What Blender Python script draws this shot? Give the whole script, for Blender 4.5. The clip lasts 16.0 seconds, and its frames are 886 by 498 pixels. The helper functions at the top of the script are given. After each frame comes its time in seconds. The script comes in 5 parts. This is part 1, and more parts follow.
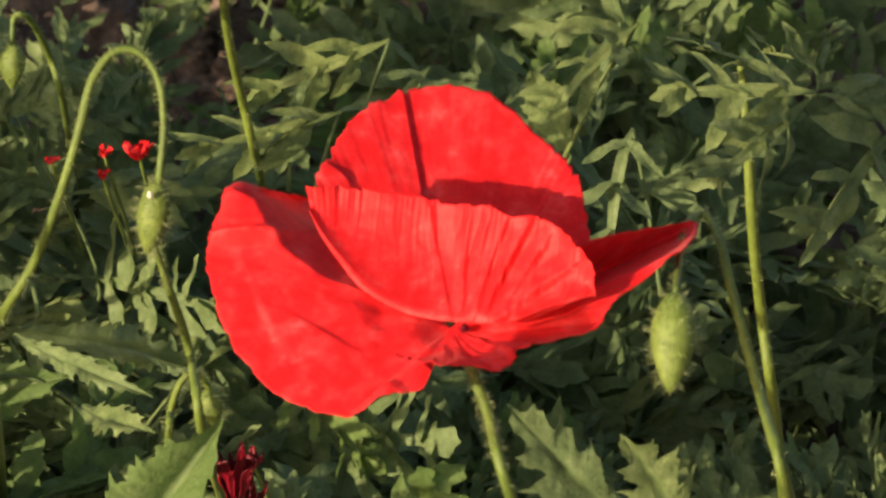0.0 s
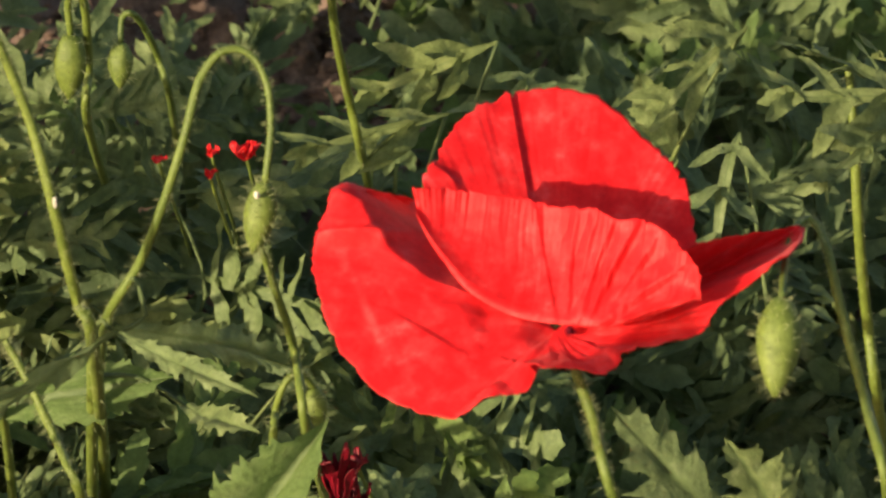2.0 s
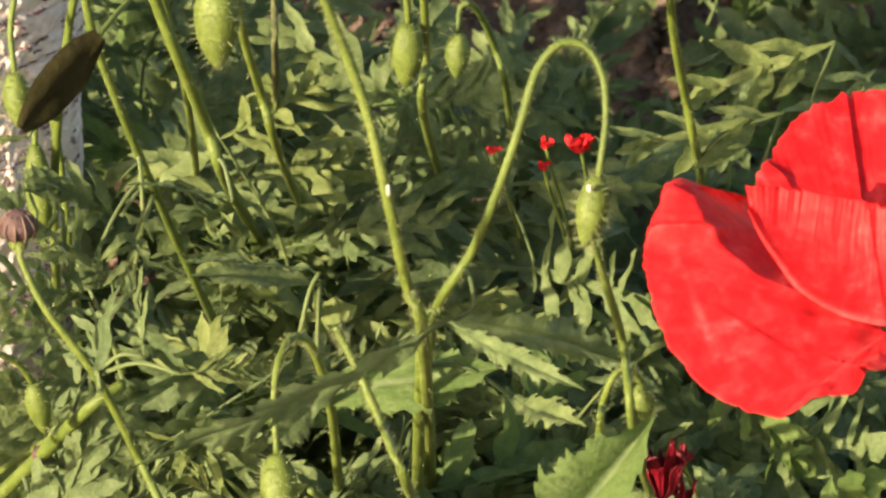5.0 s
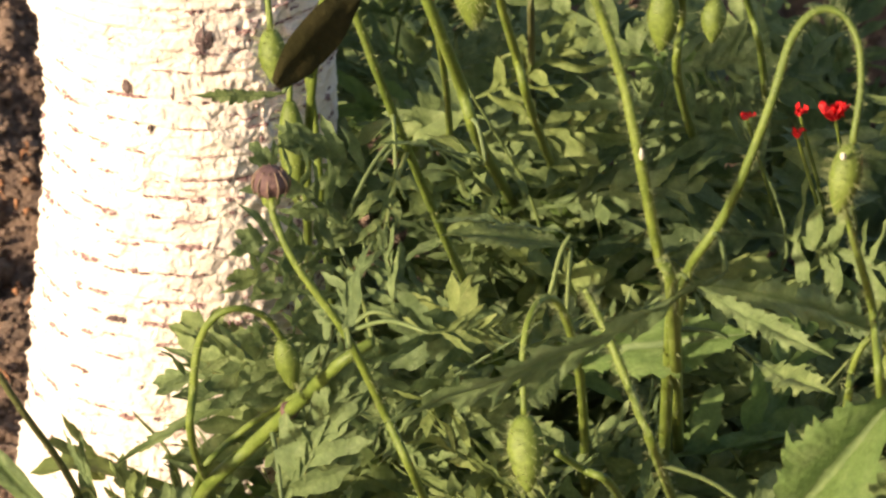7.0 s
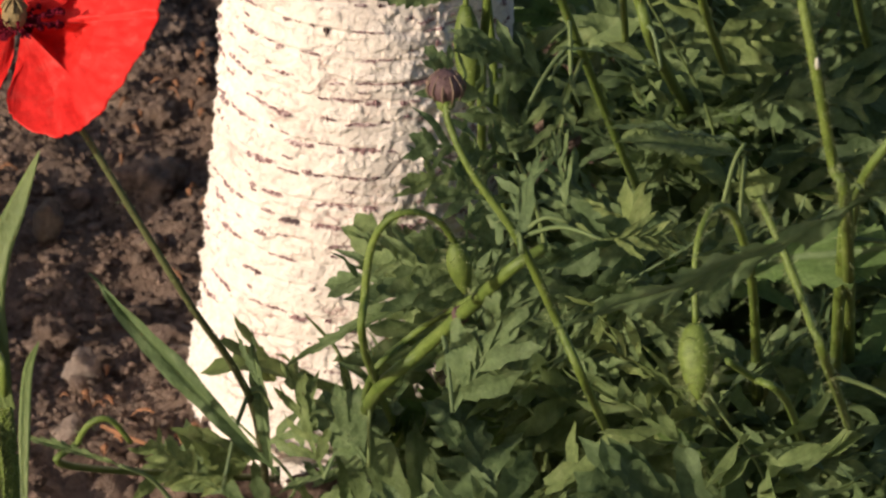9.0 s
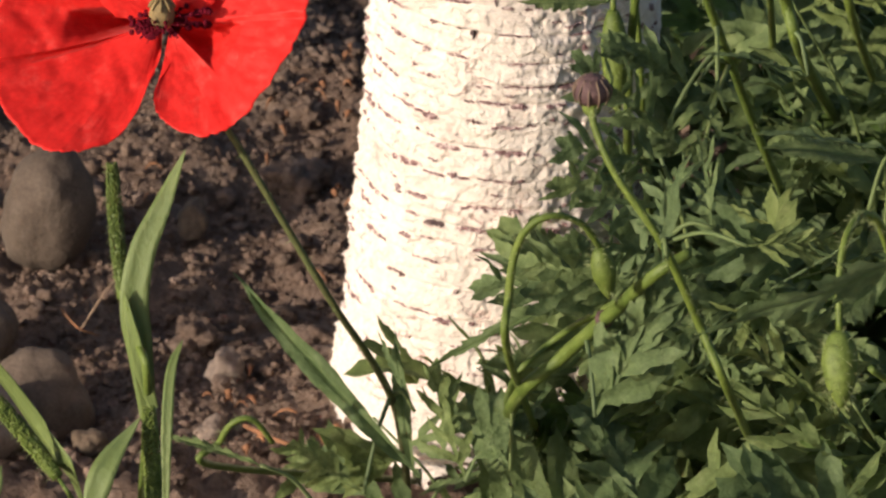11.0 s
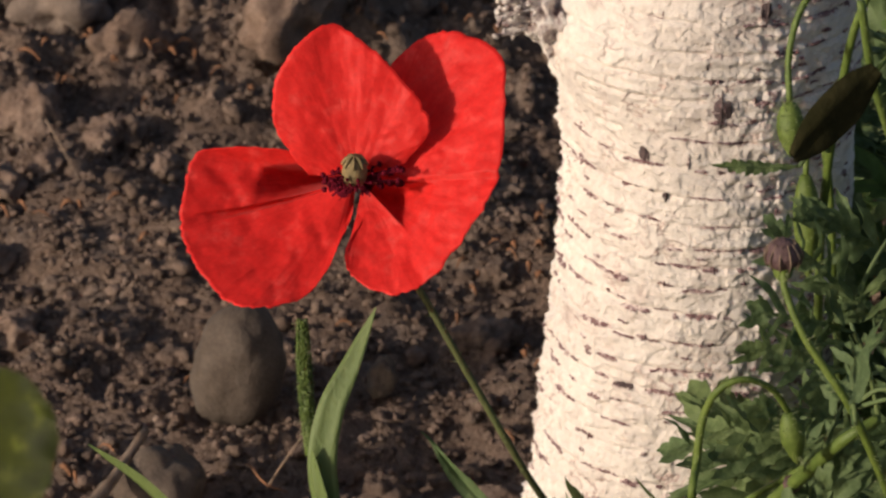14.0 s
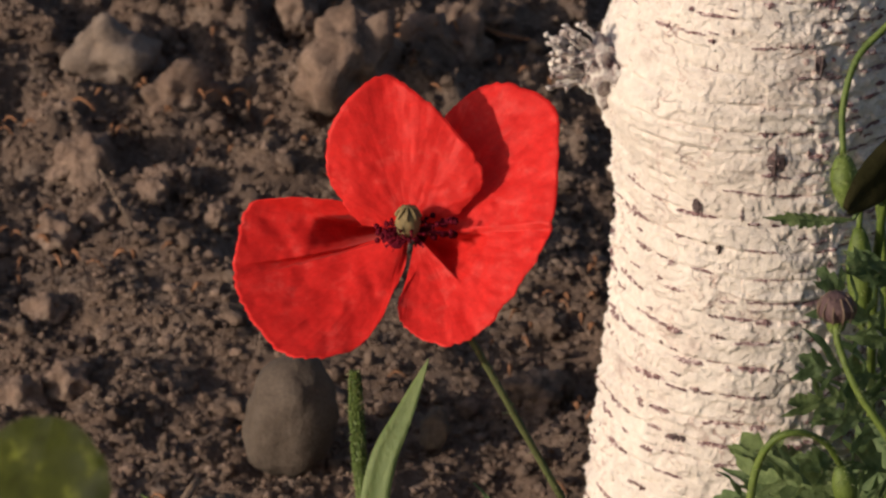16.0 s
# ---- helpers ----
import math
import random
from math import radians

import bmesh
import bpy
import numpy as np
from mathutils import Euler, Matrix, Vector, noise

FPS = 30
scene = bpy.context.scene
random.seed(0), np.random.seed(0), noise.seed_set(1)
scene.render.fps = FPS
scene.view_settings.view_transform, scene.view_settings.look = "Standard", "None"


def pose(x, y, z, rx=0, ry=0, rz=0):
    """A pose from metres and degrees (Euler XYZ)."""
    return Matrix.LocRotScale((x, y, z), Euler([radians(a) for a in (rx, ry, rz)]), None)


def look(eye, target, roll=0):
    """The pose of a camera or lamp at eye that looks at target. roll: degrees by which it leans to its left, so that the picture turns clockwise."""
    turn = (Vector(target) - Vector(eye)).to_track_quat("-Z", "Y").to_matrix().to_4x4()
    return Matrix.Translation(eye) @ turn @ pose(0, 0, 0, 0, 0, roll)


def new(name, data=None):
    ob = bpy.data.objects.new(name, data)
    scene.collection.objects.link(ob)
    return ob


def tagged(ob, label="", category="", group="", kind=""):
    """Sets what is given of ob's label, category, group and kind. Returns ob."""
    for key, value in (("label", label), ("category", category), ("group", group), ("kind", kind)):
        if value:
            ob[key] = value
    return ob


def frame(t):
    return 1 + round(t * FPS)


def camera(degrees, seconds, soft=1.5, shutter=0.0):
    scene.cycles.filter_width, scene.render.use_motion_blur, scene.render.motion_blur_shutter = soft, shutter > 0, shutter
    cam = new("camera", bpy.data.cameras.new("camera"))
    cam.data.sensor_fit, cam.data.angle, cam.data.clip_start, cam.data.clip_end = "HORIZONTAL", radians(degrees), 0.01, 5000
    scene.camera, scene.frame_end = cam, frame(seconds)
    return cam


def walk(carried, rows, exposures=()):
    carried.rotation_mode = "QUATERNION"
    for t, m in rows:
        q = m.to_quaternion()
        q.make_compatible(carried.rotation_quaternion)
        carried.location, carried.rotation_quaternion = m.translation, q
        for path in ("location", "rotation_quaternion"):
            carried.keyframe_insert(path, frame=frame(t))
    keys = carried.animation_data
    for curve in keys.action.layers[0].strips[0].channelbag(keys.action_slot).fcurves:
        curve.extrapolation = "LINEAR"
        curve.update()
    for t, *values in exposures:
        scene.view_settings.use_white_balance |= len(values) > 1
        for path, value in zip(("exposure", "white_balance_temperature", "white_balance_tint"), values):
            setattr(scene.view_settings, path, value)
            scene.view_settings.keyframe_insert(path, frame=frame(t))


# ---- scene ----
# A flower bed by a whitewashed tree trunk, seen by a long lens that pans on its tripod.
EYE = (0.0, 0.0, 0.85)
cam = camera(8.0, 16.0, soft=2.4)
# seconds, turn to the left and tilt in degrees
PAN = [
    (0, -7.261, -28.000),
    (0.5, -7.110, -27.927),
    (1, -6.881, -27.940),
    (1.5, -6.539, -27.959),
    (2, -6.175, -27.981),
    (2.5, -5.764, -27.977),
    (3, -5.313, -27.980),
    (3.2, -5.095, -27.959),
    (5.3, -2.413, -28.052),
    (5.5, -2.177, -28.064),
    (6, -1.515, -28.125),
    (6.5, -0.821, -28.219),
    (7, -0.201, -28.378),
    (7.3, 0.118, -28.531),
    (7.5, 0.367, -28.566),
    (8, 0.892, -28.812),
    (8.5, 1.298, -29.113),
    (8.7, 1.412, -29.224),
    (10.8, 2.921, -29.245),
    (11, 3.082, -29.204),
    (11.5, 3.421, -28.963),
    (12, 3.732, -28.699),
    (12.5, 4.060, -28.396),
    (13, 4.440, -28.169),
    (13.5, 4.792, -27.955),
    (14, 5.036, -27.752),
    (14.5, 5.235, -27.593),
    (15, 5.385, -27.462),
    (15.5, 5.498, -27.376),
    (16, 5.577, -27.287),
]
# the film camera's own exposure in stops and its white balance
LIGHTNESS = [(0, 0.85, 7350, 10), (3.2, 0.88, 7350, 10), (5.3, 1.38, 7350, 10), (6.5, 1.26, 7350, 10), (7.2, 0.93, 7250, 10), (8.0, 0.24, 6550, 10), (8.7, 0.12, 6300, 10), (11.0, 0.24, 6200, 10), (12.5, 0.0, 6150, 10), (13.5, -0.25, 6150, 10), (14.5, -0.29, 6200, 10), (16.0, -0.34, 6200, 10)]
cam.data.dof.use_dof = True
cam.data.dof.focus_distance = 1.44
cam.data.dof.aperture_fstop = 80.0
walk(cam, [(t, pose(*EYE, 90 + tilt, 0, turn)) for t, turn, tilt in PAN], exposures=LIGHTNESS)

# ---- light ----
SUN_AZ, SUN_EL = radians(54), radians(17)  # azimuth to the left of straight behind the camera
to_sun = Vector((-math.sin(SUN_AZ) * math.cos(SUN_EL), -math.cos(SUN_AZ) * math.cos(SUN_EL), math.sin(SUN_EL)))
world = bpy.data.worlds.new("sky")
scene.world = world
world.use_nodes = True
sky = world.node_tree.nodes.new("ShaderNodeTexSky")
sky.sky_type = "NISHITA"
sky.sun_disc = False
sky.sun_elevation = SUN_EL
sky.dust_density = 2.5
sky.ozone_density = 0.6
sky.sun_rotation = math.atan2(to_sun.x, to_sun.y)
world.node_tree.links.new(sky.outputs[0], world.node_tree.nodes["Background"].inputs[0])
world.node_tree.nodes["Background"].inputs[1].default_value = 0.125
sun = new("sun", bpy.data.lights.new("sun", "SUN"))
sun.data.energy = 5.0
sun.data.angle = radians(0.5)
sun.data.color = (1.0, 0.87, 0.68)
sun.matrix_world = look(tuple(to_sun * 10), (0, 0, 0))


# ---- materials ----
def ramp(nt, fac, stops):
    n = nt.nodes.new("ShaderNodeValToRGB")
    while len(n.color_ramp.elements) < len(stops):
        n.color_ramp.elements.new(0.5)
    for e, (p, c) in zip(n.color_ramp.elements, stops):
        e.position, e.color = p, (*c, 1)
    nt.links.new(fac, n.inputs[0])
    return n.outputs[0]


def noise_tex(nt, scale, detail=4.0, rough=0.6, stretch=None, coord="Object"):
    tc = nt.nodes.new("ShaderNodeTexCoord")
    n = nt.nodes.new("ShaderNodeTexNoise")
    n.inputs["Scale"].default_value = scale
    n.inputs["Detail"].default_value = detail
    n.inputs["Roughness"].default_value = rough
    if stretch:
        m = nt.nodes.new("ShaderNodeMapping")
        m.inputs["Scale"].default_value = stretch
        nt.links.new(tc.outputs[coord], m.inputs[0])
        nt.links.new(m.outputs[0], n.inputs[0])
    else:
        nt.links.new(tc.outputs[coord], n.inputs[0])
    return n.outputs["Fac"]


def mixed(nt, kind, fac, a, b):
    n = nt.nodes.new("ShaderNodeMix")
    n.data_type = "RGBA"
    n.blend_type = kind
    for socket, value in ((n.inputs[0], fac), (n.inputs[6], a), (n.inputs[7], b)):
        if isinstance(value, bpy.types.NodeSocket):
            nt.links.new(value, socket)
        else:
            socket.default_value = value if isinstance(value, float) else (*value, 1)
    return n.outputs[2]


def surface(name, stops, scale, rough=0.8, bump=0.2, bump_scale=None, leaf=0.0, fine=None, stretch=None, vary=0.0, spec=0.3, bump_dist=0.001, coord="Object", island=0.0):
    """A procedural surface: two scales of noise, relief, and light through thin tissue where leaf > 0."""
    m = bpy.data.materials.new(name)
    m.use_nodes = True
    nt = m.node_tree
    bsdf, out = nt.nodes["Principled BSDF"], nt.nodes["Material Output"]
    col = ramp(nt, noise_tex(nt, scale, 5, 0.62, stretch, coord), stops)
    if fine:
        f = ramp(nt, noise_tex(nt, scale * fine[0], 3, 0.6, stretch, coord), [(0.3, (1 - fine[1],) * 3), (0.7, (1, 1, 1))])
        col = mixed(nt, "MULTIPLY", 1.0, col, f)
    if vary:
        info = nt.nodes.new("ShaderNodeObjectInfo")
        r = ramp(nt, info.outputs["Random"], [(0.0, (1 - vary, 1 - vary * 0.8, 1 - vary * 0.6)), (0.6, (1, 1, 1)), (1.0, (1 + vary * 0.5, 1 + vary * 0.25, 1 - vary * 0.4))])
        col = mixed(nt, "MULTIPLY", 1.0, col, r)
    if island:
        geo = nt.nodes.new("ShaderNodeNewGeometry")
        r = ramp(nt, geo.outputs["Random Per Island"], [(0.0, (1 - island,) * 3), (0.7, (1, 1, 1)), (1.0, (1 + island, 1 + island * 0.9, 1 + island * 0.85))])
        col = mixed(nt, "MULTIPLY", 1.0, col, r)
    nt.links.new(col, bsdf.inputs["Base Color"])
    bsdf.inputs["Roughness"].default_value = rough
    bsdf.inputs["Specular IOR Level"].default_value = spec
    if bump:
        b = nt.nodes.new("ShaderNodeBump")
        b.inputs["Strength"].default_value = bump
        b.inputs["Distance"].default_value = bump_dist
        nt.links.new(noise_tex(nt, bump_scale or scale * 3, 5, 0.65, stretch, coord), b.inputs["Height"])
        nt.links.new(b.outputs[0], bsdf.inputs["Normal"])
    if leaf:
        tr = nt.nodes.new("ShaderNodeBsdfTranslucent")
        nt.links.new(col, tr.inputs[0])
        mx = nt.nodes.new("ShaderNodeMixShader")
        mx.inputs[0].default_value = leaf
        nt.links.new(bsdf.outputs[0], mx.inputs[1])
        nt.links.new(tr.outputs[0], mx.inputs[2])
        nt.links.new(mx.outputs[0], out.inputs[0])
    return m


SOIL = surface("soil", [(0.25, (0.125, 0.079, 0.06)), (0.5, (0.23, 0.156, 0.121)), (0.8, (0.32, 0.234, 0.186))], 40, 0.95, 1.0, 700, fine=(12, 0.4), spec=0.08, bump_dist=0.002)
CLOD = surface("dry_clod", [(0.25, (0.138, 0.089, 0.069)), (0.55, (0.25, 0.173, 0.137)), (0.85, (0.36, 0.273, 0.224))], 70, 0.95, 1.0, 700, fine=(9, 0.35), spec=0.08, bump_dist=0.002, island=0.3)
STONE = surface("river_stone", [(0.3, (0.085, 0.06, 0.047)), (0.55, (0.125, 0.092, 0.073)), (0.8, (0.175, 0.136, 0.112))], 70, 0.85, 0.8, 300, fine=(14, 0.3), vary=0.15, spec=0.2)
STONE_PALE = surface("pale_stone", [(0.3, (0.16, 0.115, 0.092)), (0.55, (0.23, 0.17, 0.14)), (0.8, (0.3, 0.235, 0.2))], 70, 0.85, 0.8, 300, fine=(14, 0.3), vary=0.15, spec=0.2)
LITTER = surface("dry_litter", [(0.3, (0.14, 0.065, 0.035)), (0.6, (0.25, 0.115, 0.06)), (0.85, (0.34, 0.2, 0.12))], 120, 0.85, 0.3, spec=0.2)
def whitewash():
    """Lime paint on bark: smooth plates with broken, brownish edges over a fine brushed grain."""
    m = surface("whitewash", [(0.28, (0.49, 0.39, 0.36)), (0.4, (0.665, 0.575, 0.53)), (0.6, (0.725, 0.638, 0.588)), (0.85, (0.77, 0.692, 0.64))], 55, 0.9, 0.0, fine=(8, 0.14), spec=0.1)
    nt = m.node_tree
    bsdf = nt.nodes["Principled BSDF"]
    plates = noise_tex(nt, 85, 4, 0.55, (1.0, 1.0, 1.4))
    rim = ramp(nt, plates, [(0.43, (1, 1, 1)), (0.455, (0.66, 0.52, 0.51)), (0.478, (1, 1, 1)), (0.555, (1, 1, 1)), (0.575, (0.8, 0.68, 0.67)), (0.592, (1, 1, 1))])
    gate = ramp(nt, noise_tex(nt, 70, 3, 0.6), [(0.5, (0, 0, 0)), (0.62, (1, 1, 1))])
    old = bsdf.inputs["Base Color"].links[0].from_socket
    nt.links.new(mixed(nt, "MULTIPLY", gate, old, rim), bsdf.inputs["Base Color"])
    step = ramp(nt, plates, [(0.44, (0, 0, 0)), (0.47, (0.6, 0.6, 0.6)), (0.56, (0.65, 0.65, 0.65)), (0.59, (1, 1, 1))])
    one = nt.nodes.new("ShaderNodeBump")
    one.inputs["Strength"].default_value = 0.6
    one.inputs["Distance"].default_value = 0.0012
    nt.links.new(step, one.inputs["Height"])
    two = nt.nodes.new("ShaderNodeBump")
    two.inputs["Strength"].default_value = 0.6
    two.inputs["Distance"].default_value = 0.0009
    nt.links.new(noise_tex(nt, 900, 4, 0.6, (1, 1, 2.0)), two.inputs["Height"])
    nt.links.new(one.outputs[0], two.inputs["Normal"])
    nt.links.new(two.outputs[0], bsdf.inputs["Normal"])
    return m


WHITEWASH = whitewash()
STUB = surface("flaking_stub", [(0.33, (0.2, 0.12, 0.12)), (0.44, (0.5, 0.4, 0.38)), (0.58, (0.78, 0.7, 0.66))], 330, 0.9, 0.9, 900, spec=0.1, bump_dist=0.002)
LENTICEL = surface("bare_bark", [(0.3, (0.11, 0.055, 0.058)), (0.5, (0.22, 0.13, 0.135)), (0.62, (0.6, 0.48, 0.46))], 600, 0.9, 0.7, 900, spec=0.15)
# for bark scars and holes; the shade inside them is put into the colour
BARK_SHADE = surface("shaded_scar_bark", [(0.3, (0.06, 0.04, 0.042)), (0.7, (0.14, 0.1, 0.1))], 200, 0.9, 0.6, 900, spec=0.15)
def petal_surface(name, stops):
    """A thin silky petal: streaks and fine pleats run from its foot to its rim."""
    m = surface(name, stops, 210, 0.5, 0.0, leaf=0.45, fine=(5, 0.12), spec=0.2)
    nt = m.node_tree
    bsdf = nt.nodes["Principled BSDF"]
    bsdf.inputs["Sheen Weight"].default_value = 0.07
    bsdf.inputs["Sheen Roughness"].default_value = 0.4
    # pale and deep streaks along the petal
    streak = ramp(nt, noise_tex(nt, 1.0, 4, 0.65, (55, 2.5, 1), "UV"), [(0.3, (0.93, 0.8, 0.8)), (0.5, (1, 1, 1)), (0.75, (1.01, 1.2, 1.2))])
    old = bsdf.inputs["Base Color"].links[0].from_socket
    col = mixed(nt, "MULTIPLY", 1.0, old, streak)
    for link in list(old.links):
        if link.to_node != col.node:
            nt.links.new(col, link.to_socket)
    one = nt.nodes.new("ShaderNodeBump")
    one.inputs["Strength"].default_value = 0.25
    one.inputs["Distance"].default_value = 0.0006
    nt.links.new(noise_tex(nt, 1.0, 4, 0.6, (75, 5, 1), "UV"), one.inputs["Height"])
    two = nt.nodes.new("ShaderNodeBump")
    two.inputs["Strength"].default_value = 0.35
    two.inputs["Distance"].default_value = 0.0007
    nt.links.new(noise_tex(nt, 240, 4, 0.6), two.inputs["Height"])
    nt.links.new(one.outputs[0], two.inputs["Normal"])
    nt.links.new(two.outputs[0], bsdf.inputs["Normal"])
    return m


# the palest stop paints pink highlights of the wrinkles into the petal colour
PETAL = petal_surface("poppy_petal", [(0.25, (0.7, 0.012, 0.018)), (0.47, (0.81, 0.02, 0.028)), (0.6, (0.85, 0.042, 0.05)), (0.78, (0.88, 0.12, 0.13))])
PETAL_ORANGE = petal_surface("poppy_petal_orange", [(0.25, (0.76, 0.02, 0.017)), (0.55, (0.86, 0.036, 0.03)), (0.8, (0.91, 0.11, 0.095))])
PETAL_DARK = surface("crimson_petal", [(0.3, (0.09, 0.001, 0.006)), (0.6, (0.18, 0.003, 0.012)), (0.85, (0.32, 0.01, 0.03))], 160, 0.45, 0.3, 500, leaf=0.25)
BLOTCH = surface("petal_base_blotch", [(0.3, (0.03, 0.002, 0.006)), (0.7, (0.13, 0.006, 0.016))], 300, 0.9, 0.2, spec=0.05)
LEAF = surface("poppy_leaf", [(0.3, (0.098, 0.14, 0.049)), (0.5, (0.166, 0.222, 0.085)), (0.7, (0.255, 0.312, 0.142))], 5, 0.62, 0.75, 15, leaf=0.38, fine=(7, 0.25), vary=0.28, spec=0.28, bump_dist=0.0014)
LEAF_PALE = surface("pale_leaf", [(0.3, (0.105, 0.172, 0.045)), (0.5, (0.155, 0.235, 0.066)), (0.7, (0.215, 0.29, 0.1))], 5, 0.62, 0.75, 15, leaf=0.5, fine=(7, 0.25), vary=0.15, spec=0.28, bump_dist=0.0014)
STEM = surface("poppy_stem_skin", [(0.25, (0.062, 0.096, 0.014)), (0.5, (0.1, 0.14, 0.023)), (0.8, (0.155, 0.2, 0.044))], 90, 0.55, 0.4, 500, fine=(6, 0.2), vary=0.15, spec=0.35)
# a darker, browner copy of STEM: shade is put into the colour
STEM_SHADED = surface("shaded_stem_skin", [(0.25, (0.05, 0.05, 0.022)), (0.5, (0.08, 0.085, 0.03)), (0.8, (0.12, 0.14, 0.05))], 90, 0.6, 0.4, 500, fine=(6, 0.2), spec=0.3)
BUD = surface("bud_skin", [(0.25, (0.062, 0.092, 0.014)), (0.5, (0.1, 0.137, 0.024)), (0.8, (0.16, 0.205, 0.05))], 200, 0.6, 0.3, 500, fine=(4, 0.2), spec=0.3)
HAIR = surface("plant_hair", [(0.3, (0.22, 0.26, 0.11)), (0.7, (0.36, 0.39, 0.2))], 300, 0.5, 0.0, leaf=0.3)
CAPSULE = surface("ripe_capsule", [(0.3, (0.06, 0.032, 0.036)), (0.6, (0.115, 0.066, 0.064)), (0.85, (0.18, 0.115, 0.085))], 300, 0.7, 0.5, 700)
PALE_RAY = surface("capsule_ray", [(0.3, (0.1, 0.065, 0.052)), (0.7, (0.17, 0.115, 0.082))], 300, 0.7, 0.3)
BRACT = surface("dry_bract", [(0.3, (0.02, 0.019, 0.006)), (0.6, (0.032, 0.028, 0.011)), (0.85, (0.05, 0.042, 0.018))], 120, 0.9, 0.5, 500, fine=(5, 0.3), spec=0.08)
# the last stop paints bright sun-glow spots into the dark leaf colour
NEAR_LEAF = surface("olive_leaf", [(0.35, (0.036, 0.042, 0.004)), (0.55, (0.065, 0.075, 0.008)), (0.7, (0.24, 0.26, 0.035))], 5, 0.35, 0.4, 300, leaf=0.4)
GRASS = surface("grass_blade_skin", [(0.25, (0.1, 0.14, 0.042)), (0.5, (0.145, 0.19, 0.06)), (0.8, (0.19, 0.24, 0.085))], 60, 0.5, 0.5, 900, leaf=0.25, stretch=(1, 1, 0.08), spec=0.4)
WOOD = surface("dry_twig", [(0.3, (0.14, 0.09, 0.06)), (0.7, (0.27, 0.19, 0.14))], 150, 0.9, 0.5, 700)
PISTIL = surface("olive_pistil", [(0.3, (0.11, 0.075, 0.032)), (0.7, (0.25, 0.18, 0.085))], 300, 0.7, 0.4, 700)
SCRAP_AND_GLINT = surface("white_speck", [(0.3, (0.36, 0.34, 0.28)), (0.7, (0.5, 0.47, 0.4))], 300, 0.8, 0.3)


# ---- mesh helpers ----
VEIN = surface("leaf_vein", [(0.3, (0.1, 0.145, 0.05)), (0.7, (0.155, 0.205, 0.078))], 10, 0.6, 0.2, 40, leaf=0.35, vary=0.15)


def make_mesh(name, verts, faces, material, smooth=True):
    me = bpy.data.meshes.new(name)
    me.from_pydata([tuple(v) for v in verts], [], faces)
    me.materials.append(material)
    if smooth:
        me.polygons.foreach_set("use_smooth", [True] * len(me.polygons))
    me.update()
    return me


def base(name, place):
    ob = new(name)
    ob.location = place
    ob.empty_display_size = 0.01
    ob["at"] = tuple(place)
    return ob


def part(name, me, parent, label="", m=None, kind=""):
    """One mesh object, built in world coordinates, under a thing or a part."""
    ob = new(name, me)
    ob.parent = parent
    if parent is not None and parent.type == "EMPTY":
        ob.matrix_parent_inverse = Matrix.Translation(parent["at"]).inverted()
    if m is not None:
        ob.matrix_basis = m
    return tagged(ob, label, kind=kind)


def spline(points, n):
    """n + 1 points on a smooth curve through the given ones, evenly over its spans."""
    p = [Vector(q) for q in points]
    p = [p[0] * 2 - p[1]] + p + [p[-1] * 2 - p[-2]]
    out = []
    spans = len(p) - 3
    for i in range(n + 1):
        s = i / n * spans
        k = min(int(s), spans - 1)
        u = s - k
        a, b, c, d = p[k:k + 4]
        out.append(0.5 * (2 * b + (c - a) * u + (2 * a - 5 * b + 4 * c - d) * u * u + (3 * b - a - 3 * c + d) * u ** 3))
    return out


def tube(points, radii, segs=8, n=None, rough=0.06, seed=0):
    """Verts and faces of a closed round tube along a smooth curve."""
    n = n or max(8, 6 * (len(points) - 1))
    c = spline(points, n)
    verts, faces = [], []
    side = Vector((0, 1, 0))
    for i, q in enumerate(c):
        d = (c[min(i + 1, n)] - c[max(i - 1, 0)]).normalized()
        side = (side - d * side.dot(d)).normalized()
        up = d.cross(side)
        s = i / n * (len(radii) - 1)
        k = min(int(s), len(radii) - 2)
        r = radii[k] + (radii[k + 1] - radii[k]) * (s - k)
        for j in range(segs):
            a = 2 * math.pi * j / segs
            w = r * (1 + rough * noise.noise(Vector((i * 0.7 + seed * 3.1, j * 1.3, seed))))
            verts.append(q + (side * math.cos(a) + up * math.sin(a)) * w)
    for i in range(n):
        for j in range(segs):
            k = (j + 1) % segs
            faces.append((i * segs + j, i * segs + k, (i + 1) * segs + k, (i + 1) * segs + j))
    faces.append(tuple(reversed(range(segs))))
    faces.append(tuple(n * segs + j for j in range(segs)))
    return verts, faces


